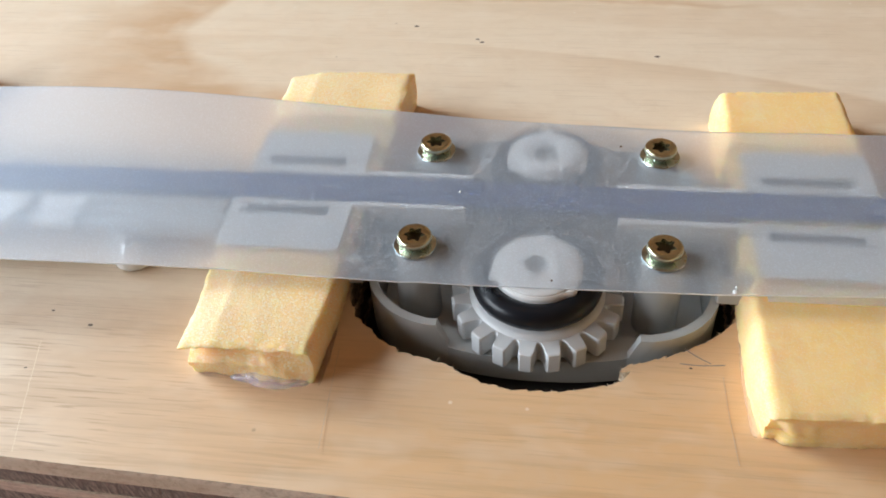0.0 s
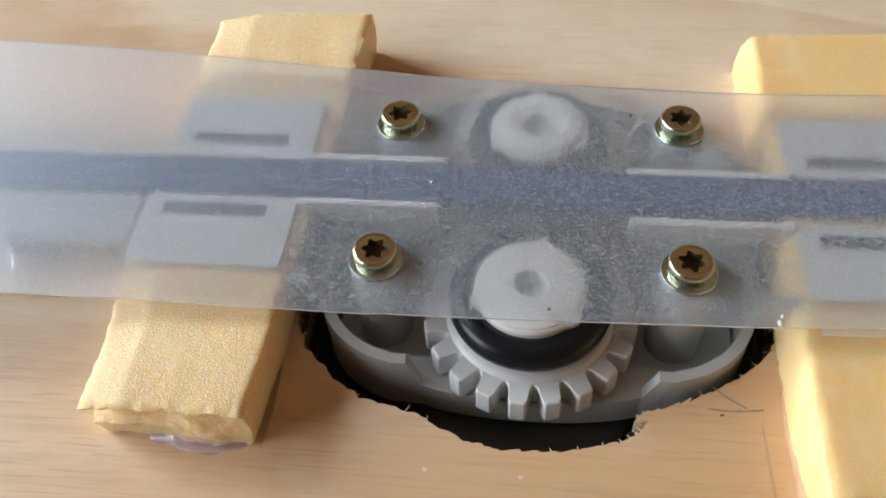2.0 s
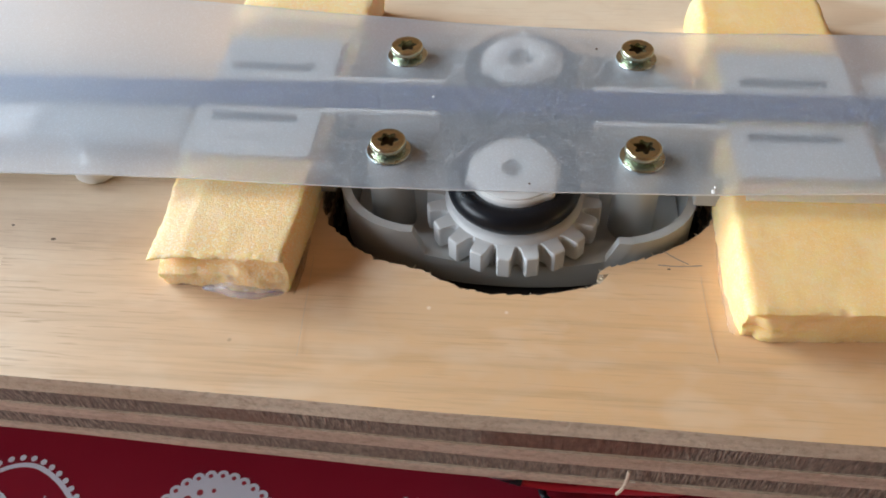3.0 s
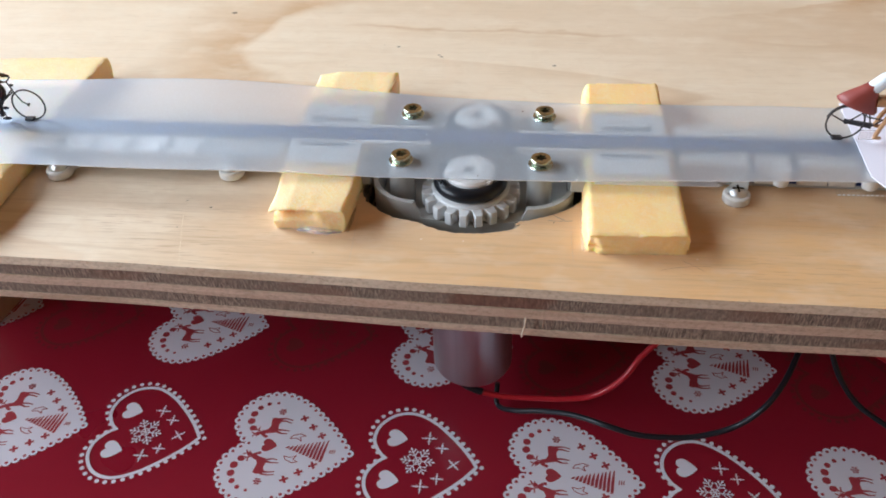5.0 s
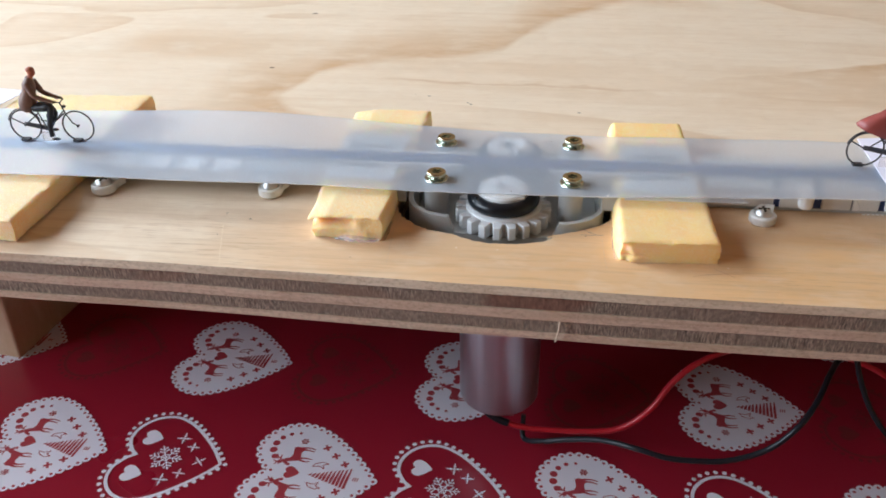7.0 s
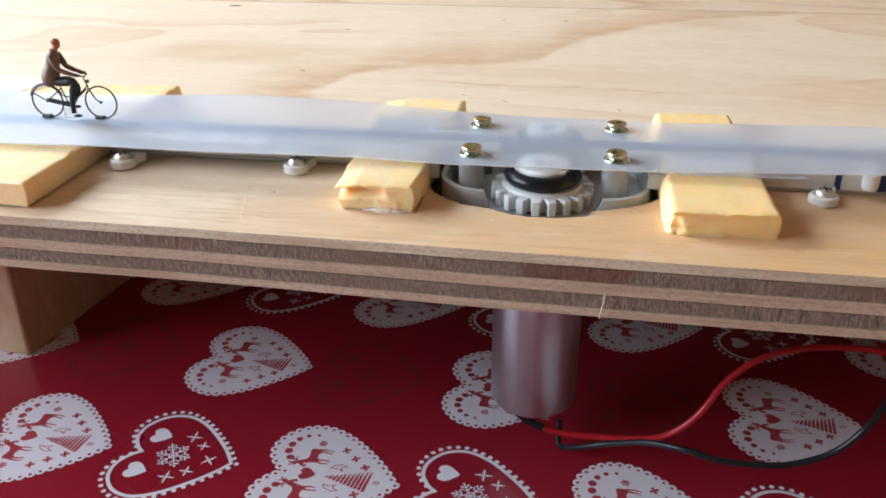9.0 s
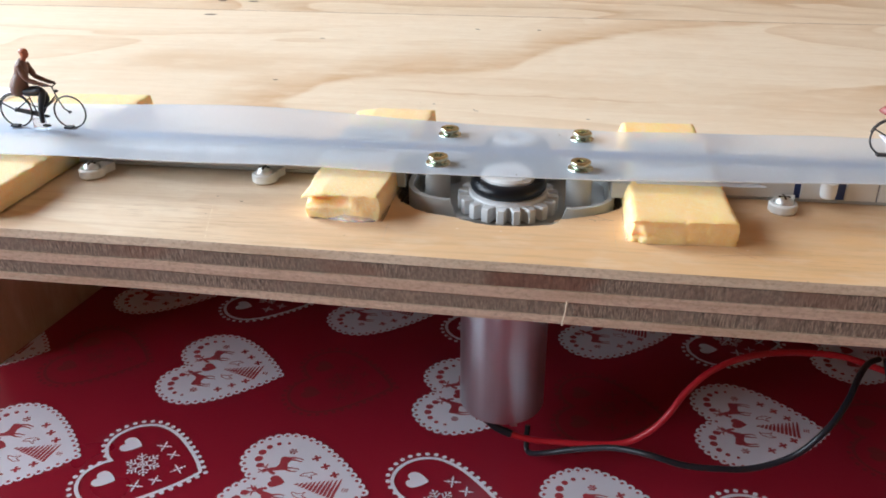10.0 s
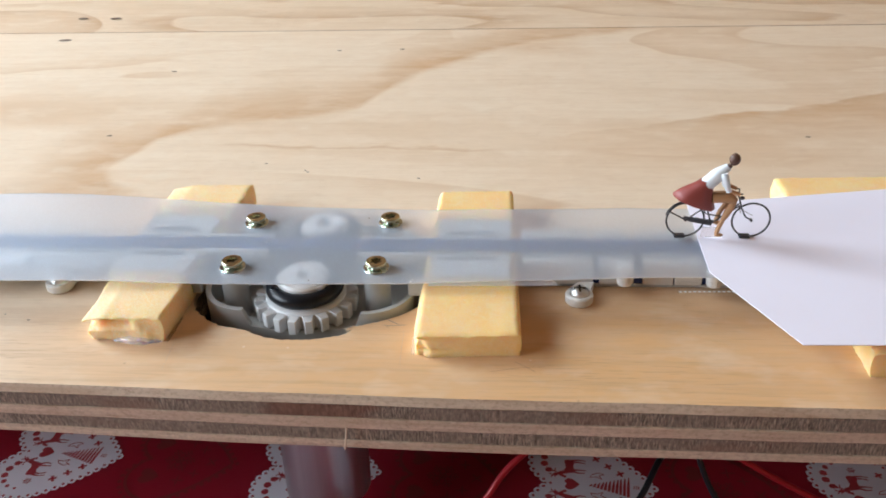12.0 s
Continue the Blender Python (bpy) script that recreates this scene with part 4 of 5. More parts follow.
def wall_strip(bm, path, thick, z0, z1):
    """An upright wall along a path."""
    n = len(path)
    outer, inner = [], []
    for i, (x, y) in enumerate(path):
        ax, ay = path[max(i - 1, 0)]
        bx, by = path[min(i + 1, n - 1)]
        d = math.hypot(bx - ax, by - ay)
        nx, ny = (by - ay) / d, -(bx - ax) / d
        outer.append((x, y))
        inner.append((x - nx * thick, y - ny * thick))
    prism(bm, outer + inner[::-1], z0, z1)


def housing():
    base = thing("drive_housing", label="grey plastic drive housing sunk in the board's cut-out", category="housing")
    bm = bmesh.new()
    prism(bm, rounded(-20.8, 22.0, -17.0, 18.2, 9.0), -6.0, -4.6)
    part("tray", bm, GREY_PLASTIC, base)
    for side in (-1, 1):
        for back in (-1, 1):
            cx = -11.9 if side < 0 else 13.0
            cy = -8.1 if back < 0 else 9.2
            r = 9.2
            ang = [radians(k) for k in range(0, 91, 5)]
            path = [(cx + side * r * math.cos(a), cy + back * r * math.sin(a)) for a in ang]
            path = [(path[0][0], path[0][1] - back * 8.0), *path, (path[-1][0] - side * 0.9, path[-1][1])]
            if side * back > 0:
                path = path[::-1]
            bm = bmesh.new()
            wall_strip(bm, path, 1.15, -6.0, 1.9 if side < 0 else 1.3)
            # the end towards the gear slopes back
            for v in bm.verts:
                if v.co.z > 1.0 and abs(v.co.x - cx) < 1.3 and (v.co.y - cy) * back > 7.0:
                    v.co.x += side * 0.9
                elif v.co.z < -5.0 and abs(v.co.x - cx) < 1.3 and (v.co.y - cy) * back > 7.0:
                    v.co.x -= side * 1.9
            part("rim_wall", bm, GREY_PLASTIC, base, smooth=True)
    # solid lower front and back below the gears
    for s, c in ((-1, 0.0), (1, 1.0)):
        bm = bmesh.new()
        bow = smooth_path([(-12.8, s * 17.2 + c, 0), (-10.2, s * 18.6 + c, 0), (-5.4, s * 19.5 + c, 0), (0.3, s * 19.8 + c, 0), (6.2, s * 19.5 + c, 0), (11.2, s * 18.6 + c, 0), (13.9, s * 17.2 + c, 0)], 6)
        prism(bm, [(-12.8, s * 15.0 + c), *((p.x, p.y) for p in bow), (13.9, s * 15.0 + c)], -6.0, -2.0)
        part("lower_front", bm, GREY_PLASTIC, base, smooth=True)
    for x, y in SCREWS:
        bm = bmesh.new()
        lathe(bm, [(0, -5), (2.9, -5), (2.75, 6.4), (2.5, 6.65), (0, 6.65)], x, y - 0.2, 32)
        part("screw_post", bm, GREY_PLASTIC, base, smooth=True)
    for x0, x1 in ((-26.5, -22.4), (22.3, 26.6)):
        bm = bmesh.new()
        box(bm, x0, x1, -11.8, -10.4, 1.6, 5.2, 0.25)
        part("end_bracket", bm, GREY_PLASTIC, base)
    bm = bmesh.new()
    box(bm, -29, 30, -31, 28, -13.4, -12.1, 0.3)
    part("mounting_plate", bm, BLACK_PLASTIC, base, "black mounting plate under the board")
    bm = bmesh.new()
    lathe(bm, [(0, -9.5), (12.5, -9.5), (12.5, -7.6), (11.6, -7.0), (0, -7.0)], 0, -13.0, 48)
    part("motor_flange", bm, BLACK_PLASTIC, base, "black round motor flange", smooth=True)


housing()


def gear(x, y, phase, ringed):
    g = thing("gear_wheel", x, y, 0, label="grey plastic gear wheel with a black rubber ring and white hub", category="gear wheel", group="meshing gear wheels")
    teeth, ro, ri = 20, 11.05, 8.9
    outline = []
    for k in range(teeth):
        a = 2 * math.pi * (k + phase) / teeth
        step = 2 * math.pi / teeth
        for da, r in ((-0.50, ri), (-0.43, ri + 0.08), (-0.37, ri + 0.3), (-0.325, ri + 0.7), (-0.28, ro - 0.6), (-0.25, ro - 0.2), (-0.19, ro), (0.19, ro), (0.25, ro - 0.2), (0.28, ro - 0.6), (0.325, ri + 0.7), (0.37, ri + 0.3), (0.43, ri + 0.08)):
            outline.append((r * math.cos(a + da * step), r * math.sin(a + da * step)))
    bm = bmesh.new()
    rings = []
    for z, cut in ((-1.7, 0.12), (-1.55, 0.0), (1.1, 0.0), (1.35, 0.08), (1.45, 0.28)):
        rings.append([bm.verts.new((px * (1 - cut / ro), py * (1 - cut / ro), z)) for px, py in outline])
    for low, high in zip(rings, rings[1:]):
        for k in range(len(outline)):
            j = (k + 1) % len(outline)
            bm.faces.new((low[k], low[j], high[j], high[k]))
    for ring in (rings[0], rings[-1]):
        mid = bm.verts.new((0, 0, ring[0].co.z))
        for k in range(len(ring)):
            bm.faces.new((ring[k], ring[(k + 1) % len(ring)], mid))
    part("toothed_rim", bm, GEAR_PLASTIC, g, smooth=True, sharp=24)
    bm = bmesh.new()
    lathe(bm, [(0, 1.4), (8.7, 1.4), (8.5, 1.7), (8.1, 2.0), (6.0, 2.3), (6.0, 4.4), (0, 4.4)], 0, 0, 48)
    part("shoulder", bm, GEAR_PLASTIC, g, smooth=True)
    bm = bmesh.new()
    tube(bm, [(6.7 * math.cos(a), 6.7 * math.sin(a), 3.6) for a in (2 * math.pi * i / 56 for i in range(56))], 1.65, 14, closed=True)
    part("rubber_ring", bm, RUBBER, g, "black rubber ring", smooth=True)
    bm = bmesh.new()


    def lobed(a):
        near = min(abs((a - c + math.pi) % (2 * math.pi) - math.pi) for c in ((radians(92), radians(212), radians(332)) if ringed else (radians(80), radians(200), radians(320))))
        return 1 + 0.10 * math.exp(-((near / 0.14) ** 2))

    lathe(bm, [(5.7, 4.2), (5.7, 5.5), (5.5, 5.75), (4.2, 5.8)], 0, 0, 120, lobed)
    if ringed:
        lathe(bm, [(4.95, 5.6), (4.8, 6.2), (4.6, 6.3), (3.0, 6.3), (2.85, 6.15), (2.1, 6.1), (1.95, 5.9), (1.9, 3.0)], 0, 0, 64)
    else:
        lathe(bm, [(5.4, 5.6), (5.3, 5.95), (5.1, 6.05), (1.7, 6.05), (1.5, 5.9), (1.45, 4.0), (0, 4.0)], 0, 0, 64)
    part("hub", bm, MATT_PLASTIC, g, "white plastic hub with three lugs", smooth=True)
    bm = bmesh.new()
    lathe(bm, [(0, -5), (1.4, -5), (1.4, 3.4), (0, 3.4)], 0, 0, 20)
    part("axle", bm, GREY_PLASTIC, g, smooth=True)


for gx, gy, gp in GEARS:
    gear(gx, gy, gp, gy > 0)


def motor():
    m = thing("electric_motor", 0.4, -12.4, -53.2, label="cylindrical silver electric motor hanging under the board", category="motor")
    bm = bmesh.new()
    lathe(bm, [(0, 0.0), (9.0, 0.0), (9.8, 0.4), (10.2, 1.2), (10.2, 40.0), (0, 40.0)], 0, 0, 64)
    part("can", bm, MOTOR_METAL, m, smooth=True)
    bm = bmesh.new()
    lathe(bm, [(0, -0.9), (3.0, -0.9), (3.2, -0.5), (3.2, 0.1), (0, 0.1)], 0, 0, 32)
    part("bearing_boss", bm, MOTOR_METAL, m, smooth=True)
    for x in (-1.0, 3.4):
        bm = bmesh.new()
        box(bm, x - 0.9, x + 0.9, -6.2, -5.8, -2.6, 0.1, 0.1)
        part("terminal", bm, STEEL, m)


motor()


def torx_screw(x, y, turn, z):
    """A pan head with a six-lobed recess on a flanged collar."""
    s = thing("torx_screw", x, y, z, turn, "yellow zinc-plated pan-head screw with a star recess", "screw", "screws that hold the strip")
    star = []
    for i in range(48):
        a = 2 * math.pi * i / 48
        star.append(1.13 + 0.23 * math.cos(6 * a))
    bm = bmesh.new()
    profile = [(1.2, 0.5), (1.7, 0.72), (2.05, 0.84), (2.22, 1.05), (2.25, 1.45), (2.2, 1.68), (2.08, 1.82), (1.9, 1.87), (1.65, 1.86)]
    lathe(bm, profile, 0, 0, 48)
    bm.verts.ensure_lookup_table()
    last = [v for v in bm.verts if abs(v.co.z - 1.86) < 1e-5]
    last.sort(key=lambda v: math.atan2(v.co.y, v.co.x) % (2 * math.pi))
    rings = [last]
    for lift, k in ((1.80, 1.0), (1.0, 0.92)):
        rings.append([bm.verts.new((star[i] * k * math.cos(2 * math.pi * i / 48), star[i] * k * math.sin(2 * math.pi * i / 48), lift)) for i in range(48)])
    for a, b in zip(rings, rings[1:]):
        for i in range(48):
            bm.faces.new((a[i], a[(i + 1) % 48], b[(i + 1) % 48], b[i]))
    part("head", bm, ZINC, s, smooth=True)
    bm = bmesh.new()
    lathe(bm, [(0, 0.99), (0.5, 0.99), (1.4, 1.03)], 0, 0, 24)
    part("recess_floor", bm, SLOT_DARK, s, "dark recess floor")
    bm = bmesh.new()
    lathe(bm, [(1.1, 0.0), (2.72, 0.0), (2.8, 0.1), (2.72, 0.26), (2.3, 0.34), (1.5, 0.38), (1.3, 0.7), (1.1, 0.7)], 0, 0, 48)
    part("flange", bm, SILVER_ZINC, s, smooth=True)
    return s


for i, (sx, sy) in enumerate(SCREWS):
    torx_screw(sx, sy, (10, 25, 0, 40)[i], foil_z(sx, 0.5) + 0.23)


# ---- guide plates under the strip ----
def plate(x0, x1, lip_x, y_in, y_out, slot_y0, slot_y1):
    """A white slotted plate with a narrow lip that reaches towards the gears."""
    g = thing("guide_plate", label="white plastic guide plate with a slot, under the strip", category="guide plate", group="guide plates under the strip")
    lo, hi = min(y_in, y_out), max(y_in, y_out)
    sx0, sx1 = x0 + 2.2, x1 - 3.0
    bm = bmesh.new()
    prism(bm, rounded(x0, x1, lo, hi, 0.9, 4), 5.64, 6.15, [[(sx0, slot_y0), (sx1, slot_y0), (sx1, slot_y1), (sx0, slot_y1)]])
    part("slotted_plate", bm, PAD_PLASTIC, g)
    bm = bmesh.new()
    box(bm, sx0 + 0.01, sx1 - 0.01, slot_y0 + 0.01, slot_y1 - 0.01, 5.3, 6.0)
    part("slot_floor", bm, SLOT_GREY, g)
    bm = bmesh.new()
    s = 1 if y_out > y_in else -1
    a, b = sorted((lip_x, x1 if lip_x > x1 else x0))
    box(bm, a, b, min(y_in, y_in + s * 0.95), max(y_in, y_in + s * 0.95), 3.6, 6.55, 0.2)
    part("lip", bm, WHITE_PLASTIC, g)
    return g


plate(-42.0, -25.4, -9.8, 5.0, 15.2, 7.2, 9.0)
plate(-42.4, -25.6, -9.9, -0.9, -10.6, -3.9, -2.1)
plate(27.4, 44.0, 10.2, 4.2, 13.9, 6.2, 8.0)
plate(26.9, 43.6, 10.2, -2.0, -11.4, -5.0, -3.2)


# ---- track sections under the strip ----
def track(x0, x1, tabs, pegs):
    """A run of track: a bed, an upright rail and a row of pieces along its near and far side. tabs: thin tabs or full blocks."""
    t = thing("track", label="pale plastic track under the strip, with a dark drive chain slot", category="track", group="track sections")
    bm = bmesh.new()
    box(bm, x0, x1, -1.8 if tabs else -4.6, 11.0, 0.02, 0.8, 0.2)
    part("bed", bm, GREY_PLASTIC, t)
    if tabs:
        bm = bmesh.new()
        box(bm, x0, x1, -1.7, -0.9, 0.8, 5.4, 0.15)
        part("rail_rib", bm, PALE_PLASTIC, t)
        bm = bmesh.new()
        box(bm, x0, x1, -7.4, -1.7, 4.2, 4.68, 0.1)
        part("rail_flange", bm, GREY_PLASTIC, t)
        x = x0 + 0.4
        while x < -64.0:
            bm = bmesh.new()
            prism(bm, [(x, -1.7), (x + 6.4, -1.7), (x + 5.8, -7.6), (x + 0.2, -7.6)], 4.7, 5.2)
            part("rail_tab", bm, WHITE_PLASTIC, t)
            x += 8.8
    else:
        for y0, y1 in ((-5.0, -1.0), (5.2, 10.6)):
            edges = (46.5, 61.6, 63.0, 70.3, 72.2, 78.7, 78.95, 84.7, 86.3, 94.0, 94.4, 103.0, 104.5, 114.0, 115.5, 130.0, 130.5, 150.0)
            for a, c in zip(edges[::2], edges[1::2]):
                bm = bmesh.new()
                box(bm, a, c, y0, y1, 0.8, 5.2, 0.3)
                part("rail_block", bm, PALE_PLASTIC, t)
            bm = bmesh.new()
            box(bm, x0, x1, y0 + 0.6, y0 + 1.4, 0.8, 4.9, 0.1)
            part("rail_rib", bm, NAVY, t)
    for px, py in pegs:
        bm = bmesh.new()
        lathe(bm, [(0, 1.9), (1.0, 1.95), (1.5, 2.3), (1.65, 2.9), (1.7, 5.6), (0, 5.7)], px, py, 24)
        part("peg", bm, WHITE_PLASTIC, t, "white round plastic peg", smooth=True)


def chain(x0, x1):
    c = thing("drive_chain", label="dark navy drive chain running in the slot under the strip", category="chain")
    bm = bmesh.new()
    box(bm, x0, x1, -0.6, 4.7, 4.4, 6.3, 0.2)
    part("belt", bm, NAVY, c)
    x = x0
    while x < x1 - 4:
        bm = bmesh.new()
        box(bm, x + 0.08, x + 4.92, -0.2, 4.3, 6.25, 6.36, 0.04)
        part("link", bm, NAVY, c)
        x += 5.0


track(-106.0, -43.5, True, [(-74.0, -3.4)])
track(46.5, 150.0, False, [(68.0, -6.8), (86.6, -7.0)])
chain(-208.0, 150.0)


def lug(x, y):
    """A screw ear of the track with its pan-head screw."""
    g = thing("track_lug", x, y, 0, label="pale plastic screw lug beside the track", category="lug", group="track lugs")
    bm = bmesh.new()
    lathe(bm, [(0, 0.02), (2.75, 0.02), (2.95, 0.3), (2.95, 1.7), (2.7, 2.0), (2.1, 2.0), (2.0, 1.4), (0, 1.4)], 0, 0, 40)
    part("cup", bm, PALE_PLASTIC, g, smooth=True)
    bm = bmesh.new()
    prism(bm, [(-2.0, 1.8), (2.4, 1.2), (3.4, 4.6), (0.2, 4.6)], 0.05, 2.0)
    part("arm", bm, PALE_PLASTIC, g)
    s = thing("pan_head_screw", x, y, 1.4, label="silver domed pan-head screw in a track lug", category="screw", group="track screws")
    bm = bmesh.new()
    lathe(bm, [(0, 0), (1.95, 0.0), (2.05, 0.4), (1.95, 0.95), (1.6, 1.5), (0.95, 1.85), (0.35, 1.95), (0, 1.96)], 0, 0, 36)
    part("head", bm, STEEL, s, smooth=True)
    for a, b in ((1.2, 0.22), (0.22, 1.2)):
        bm = bmesh.new()
        box(bm, -a, a, -b, b, 1.6, 1.97 if a > b else 1.965)
        part("cross_slot", bm, SLOT_DARK, s)


for lx, ly in ((-97.5, -10.0), (-56.2, -7.6), (58.3, -10.4)):
    lug(lx, ly)


# ---- paper sheets ----
def paper(outline, z, label, curl):
    bm = bmesh.new()
    prism(bm, outline, 0, 0.14)
    bmesh.ops.subdivide_edges(bm, edges=bm.edges[:], cuts=3, use_grid_fill=True)
    for v in bm.verts:
        v.co.z += z + curl(v.co.x, v.co.y)
    return tagged(part("paper_sheet", bm, PAPER, smooth=True), label, "paper", "paper sheets")


paper([(84.8, 18.0), (83.8, -12.6), (94.6, -38.0), (180.0, -36.0), (186.0, 36.0)], 8.75, "white paper sheet with a clipped corner laid on the strip", lambda x, y: 0.012 * max(0, -13 - y) ** 1.2)
paper([(-142.6, 36.8), (-144.3, 27.0), (-158.0, -24.0), (-215.0, -24.0), (-215.0, 46.0)], 6.75, "white paper sheet lying under the strip's far end", lambda x, y: 0.0)


# ---- wires under the board ----
def wire(name, pts, r, mat, label):
    bm = bmesh.new()
    tube(bm, smooth_path(pts), r, 12)
    return tagged(part(name, bm, mat, smooth=True), label, "wire")


wire("wire", [(-3.0, -19.4, -53.4), (0.0, -19.8, -55.6), (3.4, -20.0, -57.0), (9.0, -20.0, -58.2), (16.0, -20.0, -58.2), (24.0, -20.0, -57.8), (30.6, -20.0, -56.5), (35.6, -20.0, -52.7), (39.2, -20.0, -47.6), (42.8, -17.5, -42.9), (47.8, -15.0, -38.7), (54.3, -12.0, -36.6), (62.8, -8.0, -36.7), (71.3, -5.0, -37.8), (79.2, -5.0, -38.1), (85.7, -6.0, -39.5), (93.3, -8.0, -41.5), (103.7, -10.0, -47.3), (114.0, -11.5, -52.6), (125.0, -13.0, -57.5), (138.0, -14.0, -61.0)], 0.78, RED_WIRE, "red insulated wire looping from the motor")
wire("wire", [(7.2, -17.5, -55.9), (7.5, -20.0, -61.6), (12.1, -25.0, -57.6), (18.6, -28.1, -53.4), (26.0, -33.0, -48.3), (32.9, -37.5, -45.7), (39.8, -39.4, -46.1), (46.8, -39.8, -46.0), (53.9, -39.4, -45.4), (61.4, -39.0, -41.7), (66.6, -38.5, -35.2), (71.2, -33.5, -31.8), (75.4, -26.0, -30.0), (79.9, -18.0, -31.7), (83.6, -14.0, -32.7)], 0.68, BLACK_WIRE, "black insulated wire looping from the motor")
wire("wire", [(85.1, -14.0, -32.5), (86.9, -16.0, -38.7), (90.1, -19.0, -45.6), (94.5, -22.0, -50.7), (99.9, -25.0, -53.3), (107.0, -28.0, -56.2), (117.0, -30.0, -60.0), (128.0, -31.0, -62.2)], 0.68, BLACK_WIRE, "black insulated wire bending down beside the red one")
bm = bmesh.new()
tube(bm, smooth_path([(-4.0, -18.6, -52.9), (-3.0, -19.3, -53.4), (0.0, -19.8, -55.6), (3.4, -20.0, -57.0)]), 0.95, 12)
part("shrink_sleeve", bm, BLACK_WIRE, bpy.data.objects["wire"], "black shrink sleeve", smooth=True)


# ---- miniature cyclists ----
SKIN, HAIR = simple("figure_tan", (0.42, 0.22, 0.10), 0.5, 0, 1500), simple("figure_brown", (0.10, 0.05, 0.035), 0.5, 0, 1500)
COAT, TROUSER = simple("figure_coat", (0.16, 0.085, 0.062), 0.42, 0, 1500), simple("figure_black", (0.012, 0.012, 0.016), 0.45, 0, 1500)
BLOUSE, SKIRT = simple("figure_white", (0.66, 0.70, 0.72), 0.5, 0, 1500), simple("figure_red", (0.23, 0.045, 0.035), 0.5, 0, 1500)
RUST = simple("figure_rust", (0.40, 0.13, 0.07), 0.5, 0, 1500)
CYCLE = simple("cycle_black", (0.03, 0.028, 0.03), 0.4, 0, 1500)
CLEAR = glue_material()


def bicycle(x, y, z, turn, label):
    b = thing("miniature_bicycle", x, y, z, turn, label, "model bicycle", "miniature bicycles")
    for wx in (-6.9, 6.9):
        bm = bmesh.new()
        tube(bm, [(wx + 3.95 * math.cos(a), 0, 4.2 + 3.95 * math.sin(a)) for a in (2 * math.pi * i / 40 for i in range(40))], 0.21, 8, closed=True)
        wheel = part("wheel", bm, CYCLE, b, smooth=True)
        bm = bmesh.new()
        tube(bm, [(wx, -0.35, 4.2), (wx, 0.35, 4.2)], 0.3, 10)
        part("wheel_hub", bm, CYCLE, wheel)
        bm = bmesh.new()
        box(bm, wx - 2.1, wx + 0.3, -0.8, 0.8, 0.02, 0.7, 0.3)
        part("magnet_foot", bm, BLACK_PLASTIC, b, "dark foot under the wheel")
    bars = {"top_tube": [(-2.6, 0, 5.6), (0.8, 0, 5.0), (4.0, 0, 8.2)], "seat_tube": [(-1.4, 0, 3.3), (-3.0, 0, 8.2)], "chain_stay": [(-6.9, 0.3, 4.2), (-1.4, 0.2, 3.3)],
            "seat_stay": [(-6.9, -0.3, 4.2), (-2.8, 0, 7.4)], "down_tube": [(-1.4, 0, 3.3), (4.1, 0, 7.6)], "fork": [(3.5, 0, 10.2), (4.6, 0, 7.0), (5.6, 0, 5.0), (6.9, 0, 4.2)],
            "mudguard_stay": [(-10.2, 0, 6.0), (-6.9, 0, 4.2)], "handlebar": [(2.6, -1.6, 10.9), (3.9, -1.2, 10.9), (3.5, 0, 10.3), (3.9, 1.2, 10.9), (2.6, 1.6, 10.9)]}
    for name, pts in bars.items():
        bm = bmesh.new()
        tube(bm, pts, 0.17, 7)
        part(name, bm, CYCLE, b, smooth=True)
    bm = bmesh.new()
    tube(bm, [(-6.9 + 4.35 * math.cos(a), 0, 4.2 + 4.35 * math.sin(a)) for a in (radians(k) for k in range(20, 175, 12))], 0.16, 6)
    part("mudguard", bm, CYCLE, b, smooth=True)
    bm = bmesh.new()
    prism(bm, [(-7.2, 3.9), (-1.2, 2.6), (-0.9, 3.9), (-7.2, 4.9)], -0.45, -0.2)
    bmesh.ops.rotate(bm, cent=(0, 0, 0), matrix=Matrix.Rotation(radians(90), 3, "X"), verts=bm.verts)
    part("chain_guard", bm, simple("guard_grey", (0.06, 0.06, 0.07), 0.5), b)
    bm = bmesh.new()
    blob(bm, (-3.1, 0, 8.3), (1.2, 0.7, 0.35))
    part("saddle", bm, CYCLE, b, smooth=True)
    bm = bmesh.new()
    blob(bm, (4.4, 0, 9.4), (0.5, 0.4, 0.4))
    part("lamp", bm, CYCLE, b, smooth=True)
    bm = bmesh.new()
    box(bm, -3.2, 0.2, -0.25, 0.25, 0.02, 2.4, 0.2)
    ob = part("clear_stand", bm, CLEAR, b, "clear plastic stand")
    ob.visible_shadow = False
    return b


